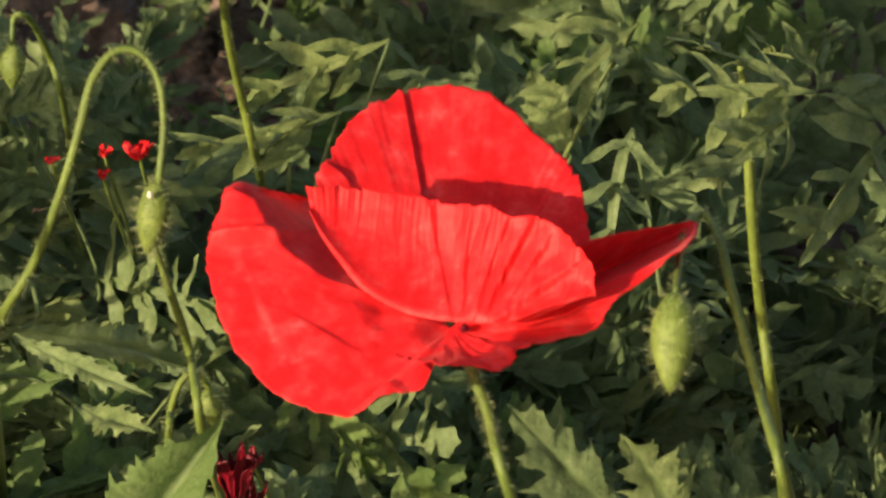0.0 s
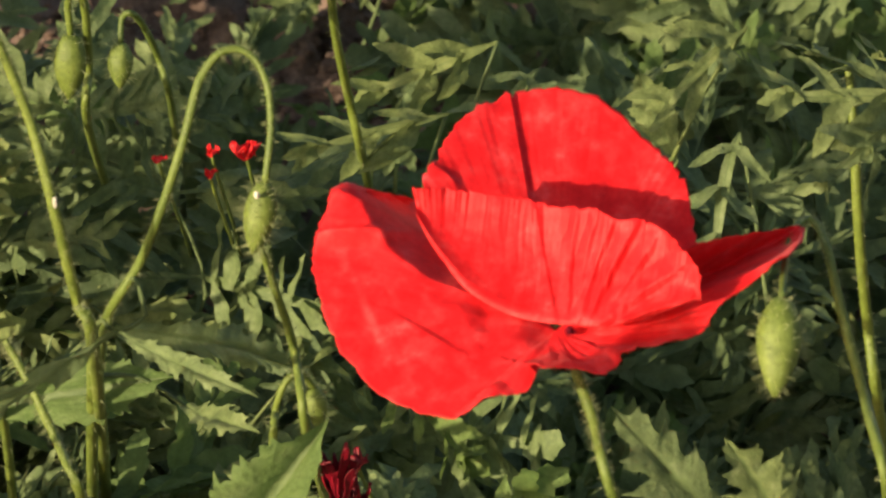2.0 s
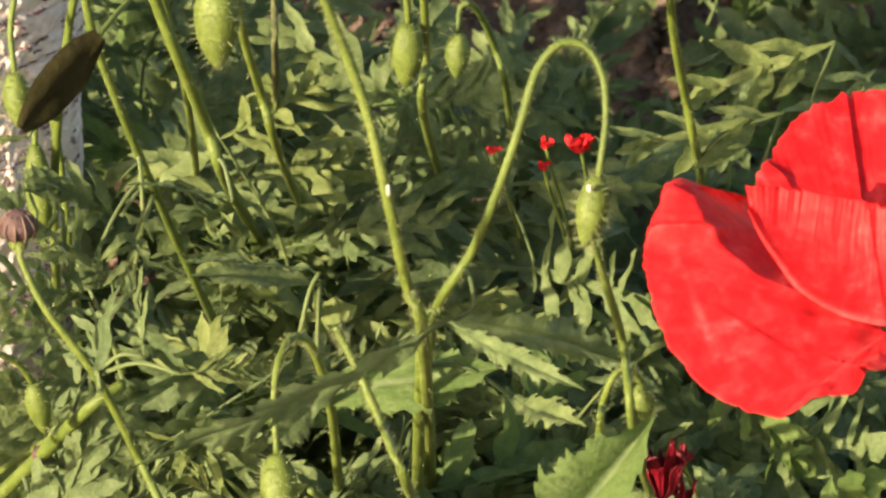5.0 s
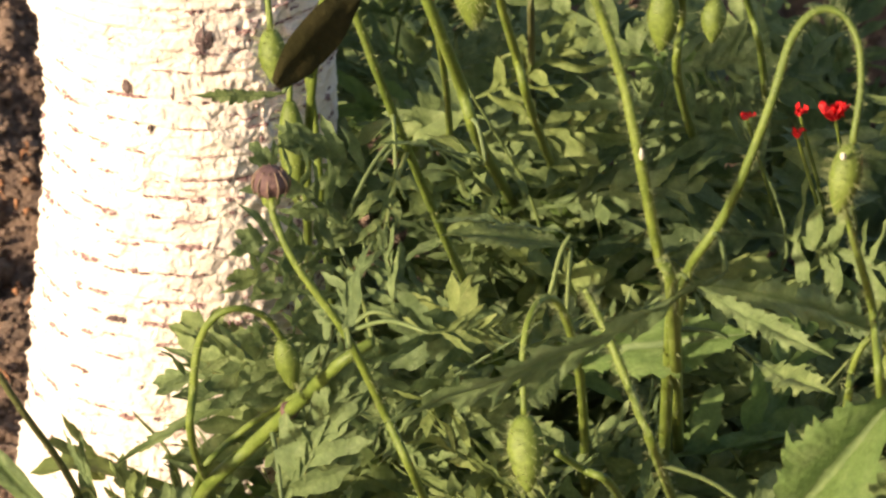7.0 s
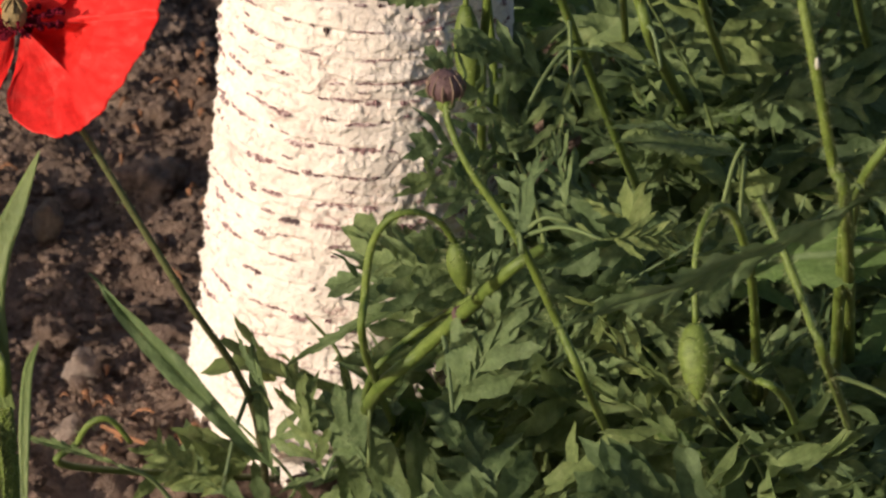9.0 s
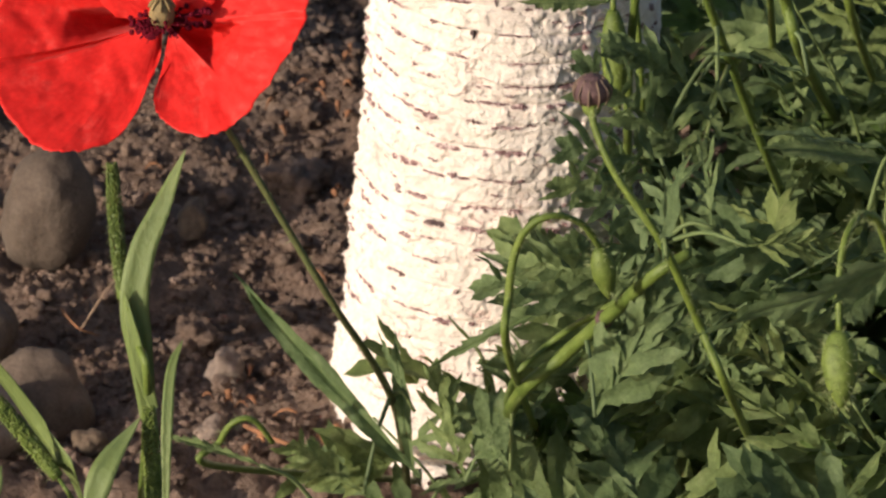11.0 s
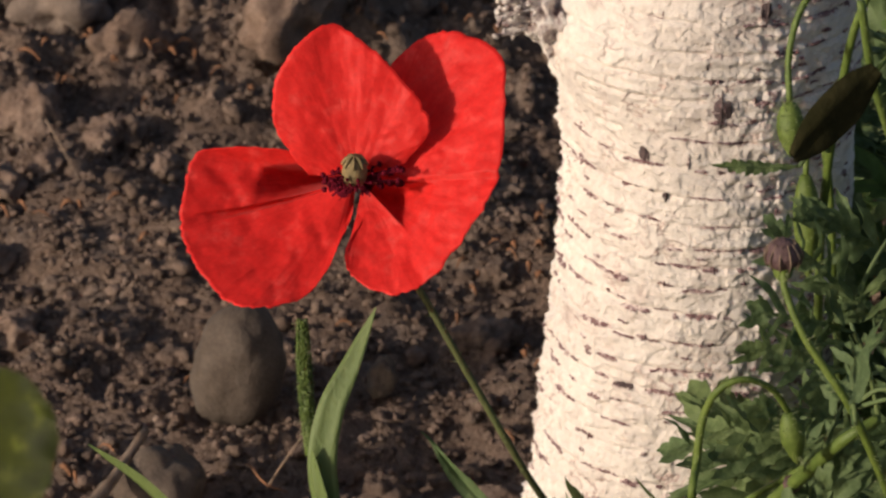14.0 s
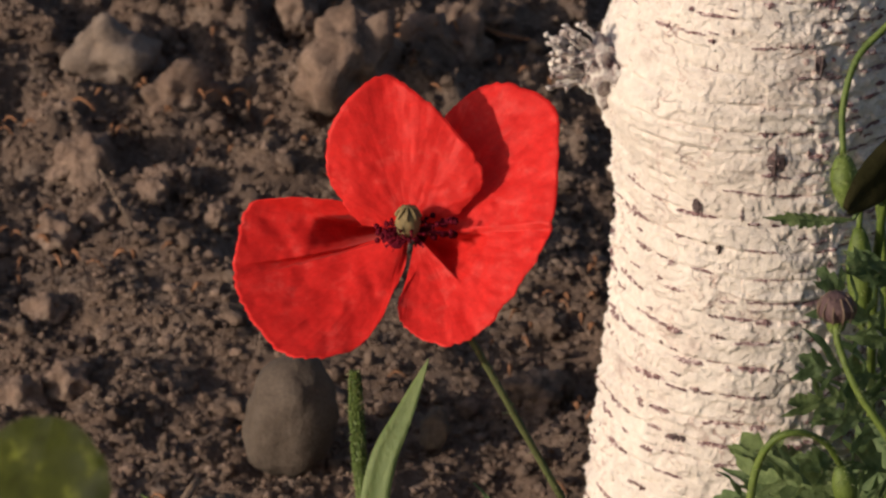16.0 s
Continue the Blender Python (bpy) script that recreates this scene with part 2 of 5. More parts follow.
def hair_mesh(verts, faces, count, length, rng):
    """Fine hairs that stand off a surface given by verts and faces."""
    hv, hf = [], []
    quads = [f for f in faces if len(f) == 4]
    for _ in range(count):
        f = rng.choice(quads)
        a, b, c, d = (Vector(verts[i]) for i in f)
        u, v = rng.random(), rng.random()
        q = (a * (1 - u) + b * u) * (1 - v) + (d * (1 - u) + c * u) * v
        nrm = (b - a).cross(d - a)
        if nrm.length < 1e-12:
            continue
        nrm = nrm.normalized()
        nrm = (nrm + Vector((rng.uniform(-0.4, 0.4), rng.uniform(-0.4, 0.4), rng.uniform(-0.4, 0.4)))).normalized()
        ln = length * rng.uniform(0.5, 1.1)
        s1 = nrm.orthogonal().normalized() * 0.00007
        s2 = nrm.cross(s1)
        bend = Vector((0, 0, -0.12 * ln))
        k = len(hv)
        mid, tip = q + nrm * ln * 0.55, q + nrm * ln + bend
        hv += [q + s1, q - s1 * 0.5 + s2 * 0.9, q - s1 * 0.5 - s2 * 0.9, mid + s1 * 0.7, mid - s1 * 0.35 + s2 * 0.6, mid - s1 * 0.35 - s2 * 0.6, tip]
        for i in range(3):
            j = (i + 1) % 3
            hf += [(k + i, k + j, k + 3 + j, k + 3 + i), (k + 3 + i, k + 3 + j, k + 6)]
    return hv, hf


NODES = []  # points along the stems, with the plant that each belongs to


def stem_part(parent, points, radii, hairy=0, length=0.0035, material=None, seed=0):
    v, f = tube(points, [r * 0.8 for r in radii], 8, seed=seed)
    ob = part("stem", make_mesh("stem", v, f, material or STEM), parent)
    if parent.type == "EMPTY":
        NODES.extend((q, parent) for q in spline(points, 4 * len(points)))
    if hairy:
        hv, hf = hair_mesh(v, f, int(hairy * 0.65), length * 0.85, random.Random(seed + 5))
        part("hairs", make_mesh("hairs", hv, hf, HAIR), ob, kind="stuff", label="fine pale bristles")
    return ob


def lump(place, size, seed, rough=0.25, freq=1.6, div=3, turn=None):
    """Verts and faces of an uneven rounded stone."""
    bm = bmesh.new()
    bmesh.ops.create_icosphere(bm, subdivisions=div, radius=1.0)
    rot = Euler(turn or (0, 0, 0)).to_matrix()
    vs = []
    for v in bm.verts:
        w = 1 + rough * noise.noise(v.co * freq + Vector((seed * 3.7, seed, -seed))) + rough * 0.35 * noise.noise(v.co * freq * 3 + Vector((seed, 0, seed * 2))) + rough * 0.1 * noise.noise(v.co * freq * 8)
        q = v.co * w
        vs.append(Vector(place) + rot @ Vector((q.x * size[0], q.y * size[1], q.z * size[2])))
    fs = [tuple(v.index for v in f.verts) for f in bm.faces]
    bm.free()
    return vs, fs


# ---- ground ----
def soil_height(x, y):
    q = Vector((x, y, 0))
    near = max(0.0, 1 - max(abs(x + 0.08) - 0.55, abs(y - 1.75) - 0.6, 0) * 4)
    h = 0.012 * noise.noise(q * 7) + 0.009 * noise.noise(q * 19 + Vector((3, 1, 0)))
    # fine and even by the grass, lumpy farther back
    lumpy = max(0.0, min(1.0, (y - 1.64) / 0.08))
    h += (0.0045 + 0.007 * lumpy) * noise.noise(q * 48) + (0.0045 + 0.004 * lumpy) * abs(noise.noise(q * 100 + Vector((5, 2, 1)))) + 0.004 * abs(noise.noise(q * 210)) + 0.0022 * noise.noise(q * 420)
    return h * near - 0.004


def axis_steps(lo, hi, step, reach):
    mid = [lo + i * step for i in range(int((hi - lo) / step) + 1)]
    grow, d = [], step * 2
    while sum(grow) < reach:
        grow.append(d)
        d *= 1.6
    left, right = [], []
    a, b = mid[0], mid[-1]
    for g in grow:
        a, b = a - g, b + g
        left.append(a)
        right.append(b)
    return left[::-1] + mid + right


def build_ground():
    xs, ys = axis_steps(-0.5, 0.4, 0.0022, 900), axis_steps(1.3, 2.2, 0.0024, 900)
    verts = [(x, y, soil_height(x, y)) for y in ys for x in xs]
    nx = len(xs)
    faces = [(j * nx + i, j * nx + i + 1, (j + 1) * nx + i + 1, (j + 1) * nx + i) for j in range(len(ys) - 1) for i in range(nx - 1)]
    tagged(new("ground", make_mesh("ground", verts, faces, SOIL)), "dry crumbly dark brown garden soil with clods", "ground", kind="structure")


build_ground()


def scatter_clods(name, count, lo, hi, box, seed, label, div=1, rough=0.8, freq=1.5, power=3.0):
    """Many uneven crumbs of earth on the ground, joined into one mesh."""
    rng = random.Random(seed)
    shapes = [lump((0, 0, 0), (1, 1, 1), s + seed, rough, freq, div) for s in range(10)]
    shapes = [(np.array([tuple(v) for v in sv]), np.array(sf)) for sv, sf in shapes]
    verts, faces, total = [], [], 0
    for _ in range(count):
        x, y = rng.uniform(box[0], box[1]), rng.uniform(box[2], box[3])
        r = lo + (hi - lo) * rng.random() ** power
        sv, sf = rng.choice(shapes)
        rot = np.array(Euler((rng.uniform(0, 6), rng.uniform(0, 6), rng.uniform(0, 6))).to_matrix())
        size = np.array((rng.uniform(0.7, 1.3), rng.uniform(0.7, 1.2), rng.uniform(0.6, 1.0))) * r
        verts.append((sv @ rot.T) * size + np.array((x, y, soil_height(x, y) + r * 0.3)))
        faces.append(sf + total)
        total += len(sv)
    verts, faces = np.concatenate(verts), np.concatenate(faces)
    me = bpy.data.meshes.new(name)
    me.vertices.add(len(verts))
    me.vertices.foreach_set("co", verts.ravel())
    me.loops.add(faces.size)
    me.loops.foreach_set("vertex_index", faces.ravel())
    me.polygons.add(len(faces))
    me.polygons.foreach_set("loop_start", np.arange(0, faces.size, 3))
    me.polygons.foreach_set("use_smooth", np.full(len(faces), div > 1))
    me.materials.append(CLOD)
    me.update(calc_edges=True)
    tagged(new(name, me), label, "soil", kind="stuff")


scatter_clods("soil_grains", 52000, 0.0004, 0.0016, (-0.37, 0.0, 1.4, 1.93), 11, "fine dry brown crumbs of garden soil on the ground", power=2.0)
scatter_clods("soil_grains", 9000, 0.0006, 0.0025, (-0.02, 0.36, 1.45, 2.0), 12, "fine dry brown crumbs of garden soil between the plants")
scatter_clods("soil_crumbs", 6500, 0.0009, 0.0032, (-0.4, 0.3, 1.38, 2.0), 17, "small rough brown crumbs of earth on the ground", div=2, rough=0.7, freq=1.8)
scatter_clods("soil_clods", 330, 0.0022, 0.0085, (-0.4, 0.3, 1.38, 2.0), 23, "larger dry brown clods of earth on the ground", div=4, rough=0.7, freq=1.7)


def scatter_litter():
    rng = random.Random(7)
    verts, faces = [], []
    hubs = [(rng.uniform(-0.4, 0.1), rng.uniform(1.38, 1.95)) for _ in range(60)]
    for _ in range(430):
        hub = rng.choice(hubs)
        x, y = hub[0] + rng.gauss(0, 0.012), hub[1] + rng.gauss(0, 0.016)
        c = Vector((x, y, soil_height(x, y) + rng.uniform(0.002, 0.006)))
        a = rng.uniform(0, 6.3)
        ln, w = rng.uniform(0.0015, 0.007), rng.uniform(0.0003, 0.0013)
        d = Vector((math.cos(a), math.sin(a), rng.uniform(-0.3, 0.4)))
        s = d.cross(Vector((0, 0, 1))).normalized()
        k = len(verts)
        for i in range(4):
            u = i / 3 - 0.5
            wid = w * (1 - (2 * u) ** 2 * 0.7)
            q = c + d * ln * u + Vector((0, 0, 0.0015 * math.cos(u * 4)))
            verts += [q - s * wid, q + s * wid + Vector((0, 0, 0.0004)), q + Vector((0, 0, 0.0007))]
        for i in range(3):
            j = k + i * 3
            faces += [(j, j + 2, j + 5, j + 3), (j + 2, j + 1, j + 4, j + 5), (j, j + 3, j + 4, j + 1)]
    tagged(new("dry_litter", make_mesh("dry_litter", verts, faces, LITTER)), "rust-brown dry bud scales and needles on the soil", "plant litter", kind="stuff")


scatter_litter()


def stone(place, size, seed, label, turn=(0, 0, 0), rough=0.22, freq=1.3, material=None, name="stone"):
    z = place[2]
    v, f = lump((0, 0, 0), size, seed, rough, freq, 4, turn)
    ob = new(name, make_mesh(name, v, f, material or STONE))
    ob.location = (place[0], place[1], z)
    return tagged(ob, label, "stone", "stones on the soil")


stone((-0.1895, 1.5131, 0.012), (0.0128, 0.0115, 0.0215), 1, "smooth grey-brown rounded stone standing in the soil", (0.25, 0.1, 0.2), 0.14)
stone((-0.2715, 1.7482, 0.0054), (0.0135, 0.01, 0.0123), 2, "pale grey blunt-edged stone on the soil", (0, 0.45, 0.3), 0.55, 1.4, STONE_PALE)
stone((-0.1984, 1.7313, 0.013), (0.016, 0.013, 0.0188), 3, "pale broad clod of dry earth on the soil", (0, 0.2, 0.9), 0.6, 1.7, CLOD, "earth_clod")
stone((-0.152, 1.5312, -0.0004), (0.0042, 0.004, 0.006), 4, "small pinkish-brown pebble on the soil", (0, 0.2, 0.4), 0.3)
stone((-0.2048, 1.4568, 0.0004), (0.0114, 0.0108, 0.0144), 5, "brown angular stone beside a dry twig", (0.2, 0.1, 0.3), 0.35, 1.0)
stone((-0.183, 1.4293, -0.001), (0.0135, 0.012, 0.015), 6, "grey speckled rounded stone beside the grass", (0.1, 0.3, 0.6), 0.3, 1.0)
stone((-0.2021, 1.464, 0.0008), (0.0072, 0.0096, 0.0115), 16, "brown upright stone on the soil", (0.1, 0.1, 0.6), 0.3)
stone((-0.1937, 1.4055, 0.0075), (0.0120, 0.0108, 0.0115), 7, "pale rounded stone beside the grass", (0.4, 0.1, 0.2), 0.25, 1.3, STONE_PALE)
stone((-0.1353, 1.4484, 0.0), (0.005, 0.005, 0.006), 8, "small pale pebble on the soil", (0, 0.3, 0.8), 0.45, 1.3, STONE_PALE)
stone((-0.1371, 1.4175, -0.0002), (0.0042, 0.004, 0.004), 9, "small cream pebble on the soil", (0, 0.3, 0.1), 0.45, 1.3, STONE_PALE)
stone((-0.1681, 1.4085, 0.0008), (0.005, 0.004, 0.005), 10, "small brown pebble on the soil", (0.5, 0.3, 0.1), 0.3)
stone((-0.2469, 1.7226, 0.0049), (0.0135, 0.0055, 0.0109), 12, "long pale clod of dry earth on the soil", (0, -0.1, 0.75), 0.55, 1.7, CLOD, "earth_clod")
stone((-0.2431, 1.788, 0.0127), (0.014, 0.012, 0.0145), 13, "pale clod of dry earth on the soil", (0, 0, 0.3), 0.6, 1.7, CLOD, "earth_clod")
stone((-0.271, 1.6853, -0.0011), (0.008, 0.008, 0.0101), 14, "rough brown clod of earth on the soil", (0, 0, 0.3), 0.5, 1.6, CLOD, "earth_clod")
stone((-0.2707, 1.5426, -0.0022), (0.007, 0.006, 0.006), 15, "dark clod of earth on the soil", (0, 0, 0.3), 0.5, 1.6, CLOD, "earth_clod")
stone((-0.2192, 1.782, 0.0085), (0.007, 0.006, 0.0087), 17, "pale clod of earth on the soil", (0, 0, 1.3), 0.5, 1.6, CLOD, "earth_clod")
stone((-0.1716, 1.7867, 0.0035), (0.007, 0.006, 0.0058), 18, "pale flat clod of earth on the soil", (0, 0, 0.7), 0.5, 1.6, CLOD, "earth_clod")
stone((-0.2862, 1.7076, -0.001), (0.0080, 0.0072, 0.0083), 40, "rough dark brown clod of dry earth on the soil", (0, 0, 0.0), 0.5, 1.7, CLOD, "earth_clod")
stone((-0.2737, 1.6872, -0.001), (0.0096, 0.0080, 0.0075), 41, "rough dark brown clod of dry earth on the soil", (0, 0, 0.7), 0.5, 1.7, CLOD, "earth_clod")
stone((-0.2627, 1.6524, -0.001), (0.0056, 0.0048, 0.0053), 42, "rough dark brown clod of dry earth on the soil", (0, 0, 1.4), 0.5, 1.7, CLOD, "earth_clod")
stone((-0.2743, 1.6403, -0.001), (0.0064, 0.0056, 0.0060), 43, "rough dark brown clod of dry earth on the soil", (0, 0, 2.1), 0.5, 1.7, CLOD, "earth_clod")
stone((-0.2492, 1.6707, -0.001), (0.0048, 0.0048, 0.0053), 44, "rough dark brown clod of dry earth on the soil", (0, 0, 2.8), 0.5, 1.7, CLOD, "earth_clod")
stone((-0.2702, 1.5905, -0.001), (0.0064, 0.0056, 0.0060), 45, "rough dark brown clod of dry earth on the soil", (0, 0, 3.5), 0.5, 1.7, CLOD, "earth_clod")
stone((-0.2278, 1.6558, -0.001), (0.0048, 0.0040, 0.0045), 46, "rough dark brown clod of dry earth on the soil", (0, 0, 4.2), 0.5, 1.7, CLOD, "earth_clod")
stone((-0.1762, 1.7615, 0.004), (0.011, 0.01, 0.012), 47, "rough dark brown clod of dry earth on the soil", (0, 0, 4.9), 0.5, 1.7, CLOD, "earth_clod")
stone((-0.2576, 1.5508, -0.001), (0.0064, 0.0064, 0.0060), 48, "rough dark brown clod of dry earth on the soil", (0, 0, 5.6), 0.5, 1.7, CLOD, "earth_clod")
stone((-0.1661, 1.7665, 0.004), (0.009, 0.008, 0.01), 49, "rough dark brown clod of dry earth on the soil", (0, 0, 6.3), 0.5, 1.7, CLOD, "earth_clod")


def twig(points, radius, label, material=None):
    v, f = tube(points, [radius, radius * 0.8, radius * 0.5], 7, rough=0.35, seed=len(points))
    tagged(new("twig", make_mesh("twig", v, f, material or WOOD)), label, "twig", "dry twigs on the soil")


twig([(-0.2640, 1.6581, 0.0120), (-0.2584, 1.6520, 0.0060), (-0.2512, 1.6353, 0.0040)], 0.0004, "thin pale straw lying on the soil")
twig([(-0.2243, 1.4292, 0.01), (-0.217, 1.4427, 0.012), (-0.2093, 1.4681, 0.016)], 0.0022, "brown dry twig lying beside stones")
twig([(-0.1720, 1.7905, 0.0060), (-0.1580, 1.7731, 0.0080), (-0.1428, 1.7706, 0.0060)], 0.0008, "thin reddish dry twig lying on the soil", LITTER)
twig([(-0.1758, 1.4616, 0.0040), (-0.1702, 1.4612, 0.0140), (-0.1658, 1.4631, 0.0200)], 0.0004, "thin dry twig leaning in the soil")
twig([(-0.1824, 1.4735, 0.0040), (-0.1755, 1.4527, 0.0100), (-0.1703, 1.4589, 0.0040)], 0.0004, "curled rusty twig on the soil", LITTER)
twig([(-0.1279, 1.4142, 0.0040), (-0.1164, 1.3996, 0.0080), (-0.1049, 1.4013, 0.0040)], 0.0007, "rusty dry twig on the soil", LITTER)


# ---- tree trunk ----
TRUNK_LINE = [(-0.0698, 1.4400, -0.0493), (-0.0677, 1.4400, -0.0001), (-0.0627, 1.4400, 0.0596), (-0.0593, 1.4400, 0.1026), (-0.0590, 1.4400, 0.1303), (-0.0579, 1.4400, 0.1749)]
TRUNK_R = [0.0385, 0.0378, 0.0372, 0.0365, 0.0365, 0.0385]


def trunk_shape(z):
    """Centre and radius of the trunk at a height."""
    pts = [Vector(p) for p in TRUNK_LINE]
    if z >= pts[-1].z:
        c = pts[-1] + Vector((0.08, 0.02, 1)) * (z - pts[-1].z)
        return c, TRUNK_R[-1] - 0.012 * (z - pts[-1].z)
    for (a, b, ra, rb) in zip(pts, pts[1:], TRUNK_R, TRUNK_R[1:]):
        if z <= b.z or b is pts[-1]:
            u = max(-1.0, (z - a.z) / (b.z - a.z))
            return a.lerp(b, u), ra + (rb - ra) * u


RINGS = [0.002 + 0.0069 * i + 0.0016 * math.sin(i * 7.3) for i in range(33)]


def ring_sag(a):
    """How far a ring of bare slits drops round the trunk."""
    return -(a - 4.7) * 0.0014


def bark_relief(a, z):
    """Height of the flaking whitewash over the smooth trunk."""
    x, y = math.cos(a) * 0.036, math.sin(a) * 0.036
    q = Vector((x, y, z))
    big = noise.noise(Vector((x * 95, y * 95, z * 160)))
    mid = noise.noise(Vector((x * 240, y * 240, z * 300 + 3))) + 0.3 * noise.noise(q * 900)
    flakes = max(0.0, min(1.0, big * 20 + 0.5)) * 0.00036 + max(0.0, min(1.0, mid * 16 - 2)) * 0.0003
    fine = 0.00014 * noise.noise(Vector((x * 800, y * 800, z * 600)))
    split = max(0.0, noise.noise(Vector((x * 330, y * 330, z * 45))) - 0.5)
    d = min((abs(z - ring_sag(a) - r) for r in RINGS))
    tear = noise.noise(Vector((x * 120, y * 120, z * 60 + 9)))
    groove = -0.0011 * math.exp(-(d / 0.00055) ** 2) * max(0.0, 0.45 + tear) + 0.00045 * math.exp(-((d - 0.0014) / 0.0008) ** 2) * max(0.0, 0.3 + tear)
    # the weather side has lifted scales
    ragged = max(0.0, 1 - abs(a - 3.25) / 0.55) * (0.0018 * noise.noise(Vector((x * 150, y * 150, z * 330))) + 0.0016 * max(0.0, noise.noise(q * 520)) + 0.0008 * noise.noise(q * 900))
    # paint lifts in flakes where the sun grazes
    lifted = max(0.0, 1 - abs(a - 5.25) / 0.42) * (0.0007 * max(0.0, min(1.0, noise.noise(Vector((x * 230, y * 230, z * 260 + 5))) * 9)) + 0.0006 * noise.noise(q * 480))
    return lifted + ragged + flakes + fine + groove - 0.0007 * split + 0.0004 * noise.noise(q * 60) + 0.0004 * noise.noise(Vector((x * 30, y * 30, z * 130)))


def build_trunk():
    foot = trunk_shape(0.0)[0]
    tree = base("tree_trunk", (foot.x, foot.y, 0.0))
    tagged(tree, "whitewashed young tree trunk with dark bark lines in bare soil", "tree")
    zs = [-0.03 + i * 0.00052 for i in range(int(0.27 / 0.00052))]
    z = zs[-1]
    while z < 1.5:
        z += 0.02
        zs.append(z)
    # the side towards the path is worn into finer flakes than the back
    turns = [math.pi * (0.88 + 1.2 * i / 520) for i in range(520)] + [math.pi * (2.08 + 0.8 * i / 60) for i in range(60)]
    seg = len(turns)
    verts, faces = [], []
    for i, z in enumerate(zs):
        c, r = trunk_shape(z)
        flare = 0.002 * max(0.0, 1 - z / 0.05) ** 2
        for j, a in enumerate(turns):
            collar = 0.0065 * math.exp(-((z - 0.159) / 0.013) ** 2) * max(0.0, math.cos(a - 3.4)) ** 2
            w = r + flare * (1 + 0.5 * math.sin(3 * a)) + (bark_relief(a, z) if j < 522 or z > 0.24 else 0.0) + collar
            verts.append(c + Vector((math.cos(a) * w, math.sin(a) * w, 0)))
    for i in range(len(zs) - 1):
        for j in range(seg):
            k = (j + 1) % seg
            faces.append((i * seg + j, i * seg + k, (i + 1) * seg + k, (i + 1) * seg + j))
    faces.append(tuple((len(zs) - 1) * seg + j for j in range(seg)))
    part("bark", make_mesh("bark", verts, faces, WHITEWASH), tree)
    return tree


TREE = build_trunk()


def on_trunk(a, z, lift):
    c, r = trunk_shape(z)
    w = r + lift
    return c + Vector((math.cos(a) * w, math.sin(a) * w, 0))


def bark_mark(a, z, width, height, seed, name="lenticel", material=None, slope=-0.09):
    """A torn dark slit of bare bark, bent round the trunk."""
    verts, faces = [], []
    n = 24
    _, r = trunk_shape(z)
    for i in range(n + 1):
        u = i / n * 2 - 1
        aa = a + u * width / 2 / r
        zz = z + u * width / 2 * slope + 0.0005 * noise.noise(Vector((u * 3, seed, 0)))
        h = height * 0.5 * math.sqrt(max(0.02, 1 - u * u)) * max(0.12, 0.7 + 1.3 * noise.noise(Vector((u * width * 900, seed, 7))))
        for s, l in ((-1, -0.0003), (-0.6, 0.0005), (0.6, 0.0005), (1, -0.0003)):
            at = zz + s * max(h, 0.0002)
            verts.append(on_trunk(aa, at, bark_relief(aa, at) + l))
    for i in range(n):
        for s in range(3):
            k = i * 4 + s
            faces.append((k, k + 4, k + 5, k + 1))
    part(name, make_mesh(name, verts, faces, material or LENTICEL), TREE)


def bark_marks():
    rng = random.Random(5)
    k = 0
    for z in RINGS:
        a = math.pi * 0.93 + rng.uniform(0, 0.2)
        while a < math.pi * 1.9:
            wid = rng.choice((0.0015, 0.002, 0.003, 0.004, 0.006, 0.008, 0.011))
            a += wid / 2 / 0.036
            if rng.random() < 0.76:
                bark_mark(a, z + rng.gauss(0, 0.0004) + ring_sag(a), wid, rng.uniform(0.0007, 0.0021), k, slope=rng.uniform(-0.1, 0.06))
                k += 1
            a += wid / 2 / 0.036 + rng.choice((0.005, 0.015, 0.06, 0.25)) * rng.uniform(0.5, 1.2)
        # further dark torn patches, all on the right of the trunk
        for _ in range(7):
            bark_mark(rng.uniform(5.0, 5.95), z + rng.uniform(-0.004, 0.004), rng.uniform(0.0008, 0.0032), rng.uniform(0.0005, 0.0022), k)
            k += 1
        # cracks that run up and down from row to row
        if rng.random() < 0.5:
            bark_mark(rng.uniform(3.8, 5.7), z + rng.uniform(0.001, 0.006), rng.uniform(0.0003, 0.0006), rng.uniform(0.002, 0.006), k, "crack")
            k += 1
        # a few short slits between the rows
        for _ in range(2):
            bark_mark(rng.uniform(3.0, 5.9), z + rng.uniform(0.002, 0.006), rng.uniform(0.001, 0.003), rng.uniform(0.0003, 0.0008), k)
            k += 1


bark_marks()


def mark_at(p, width, height, seed, name="scar", material=None):
    c, r = trunk_shape(p[2])
    # the front of the trunk, towards the path, at that place across it
    off = max(-0.98, min(0.98, (p[0] - c.x) / r))
    bark_mark(-math.acos(off) % (2 * math.pi), p[2], width, height, seed, name, material)


for p, w, h in (((-0.0542, 1.4050, 0.1513), 0.0046, 0.0120), ((-0.0733, 1.4020, 0.1369), 0.0028, 0.0075), ((-0.0873, 1.4100, 0.1456), 0.0036, 0.0034), ((-0.0443, 1.4100, 0.1780), 0.003, 0.008), ((-0.0778, 1.4020, 0.0701), 0.0052, 0.0020), ((-0.0682, 1.4020, 0.1254), 0.0016, 0.0030), ((-0.0818, 1.4100, 0.1490), 0.002, 0.003)):
    mark_at(p, w, h, int(p[2] * 1000), material=BARK_SHADE)


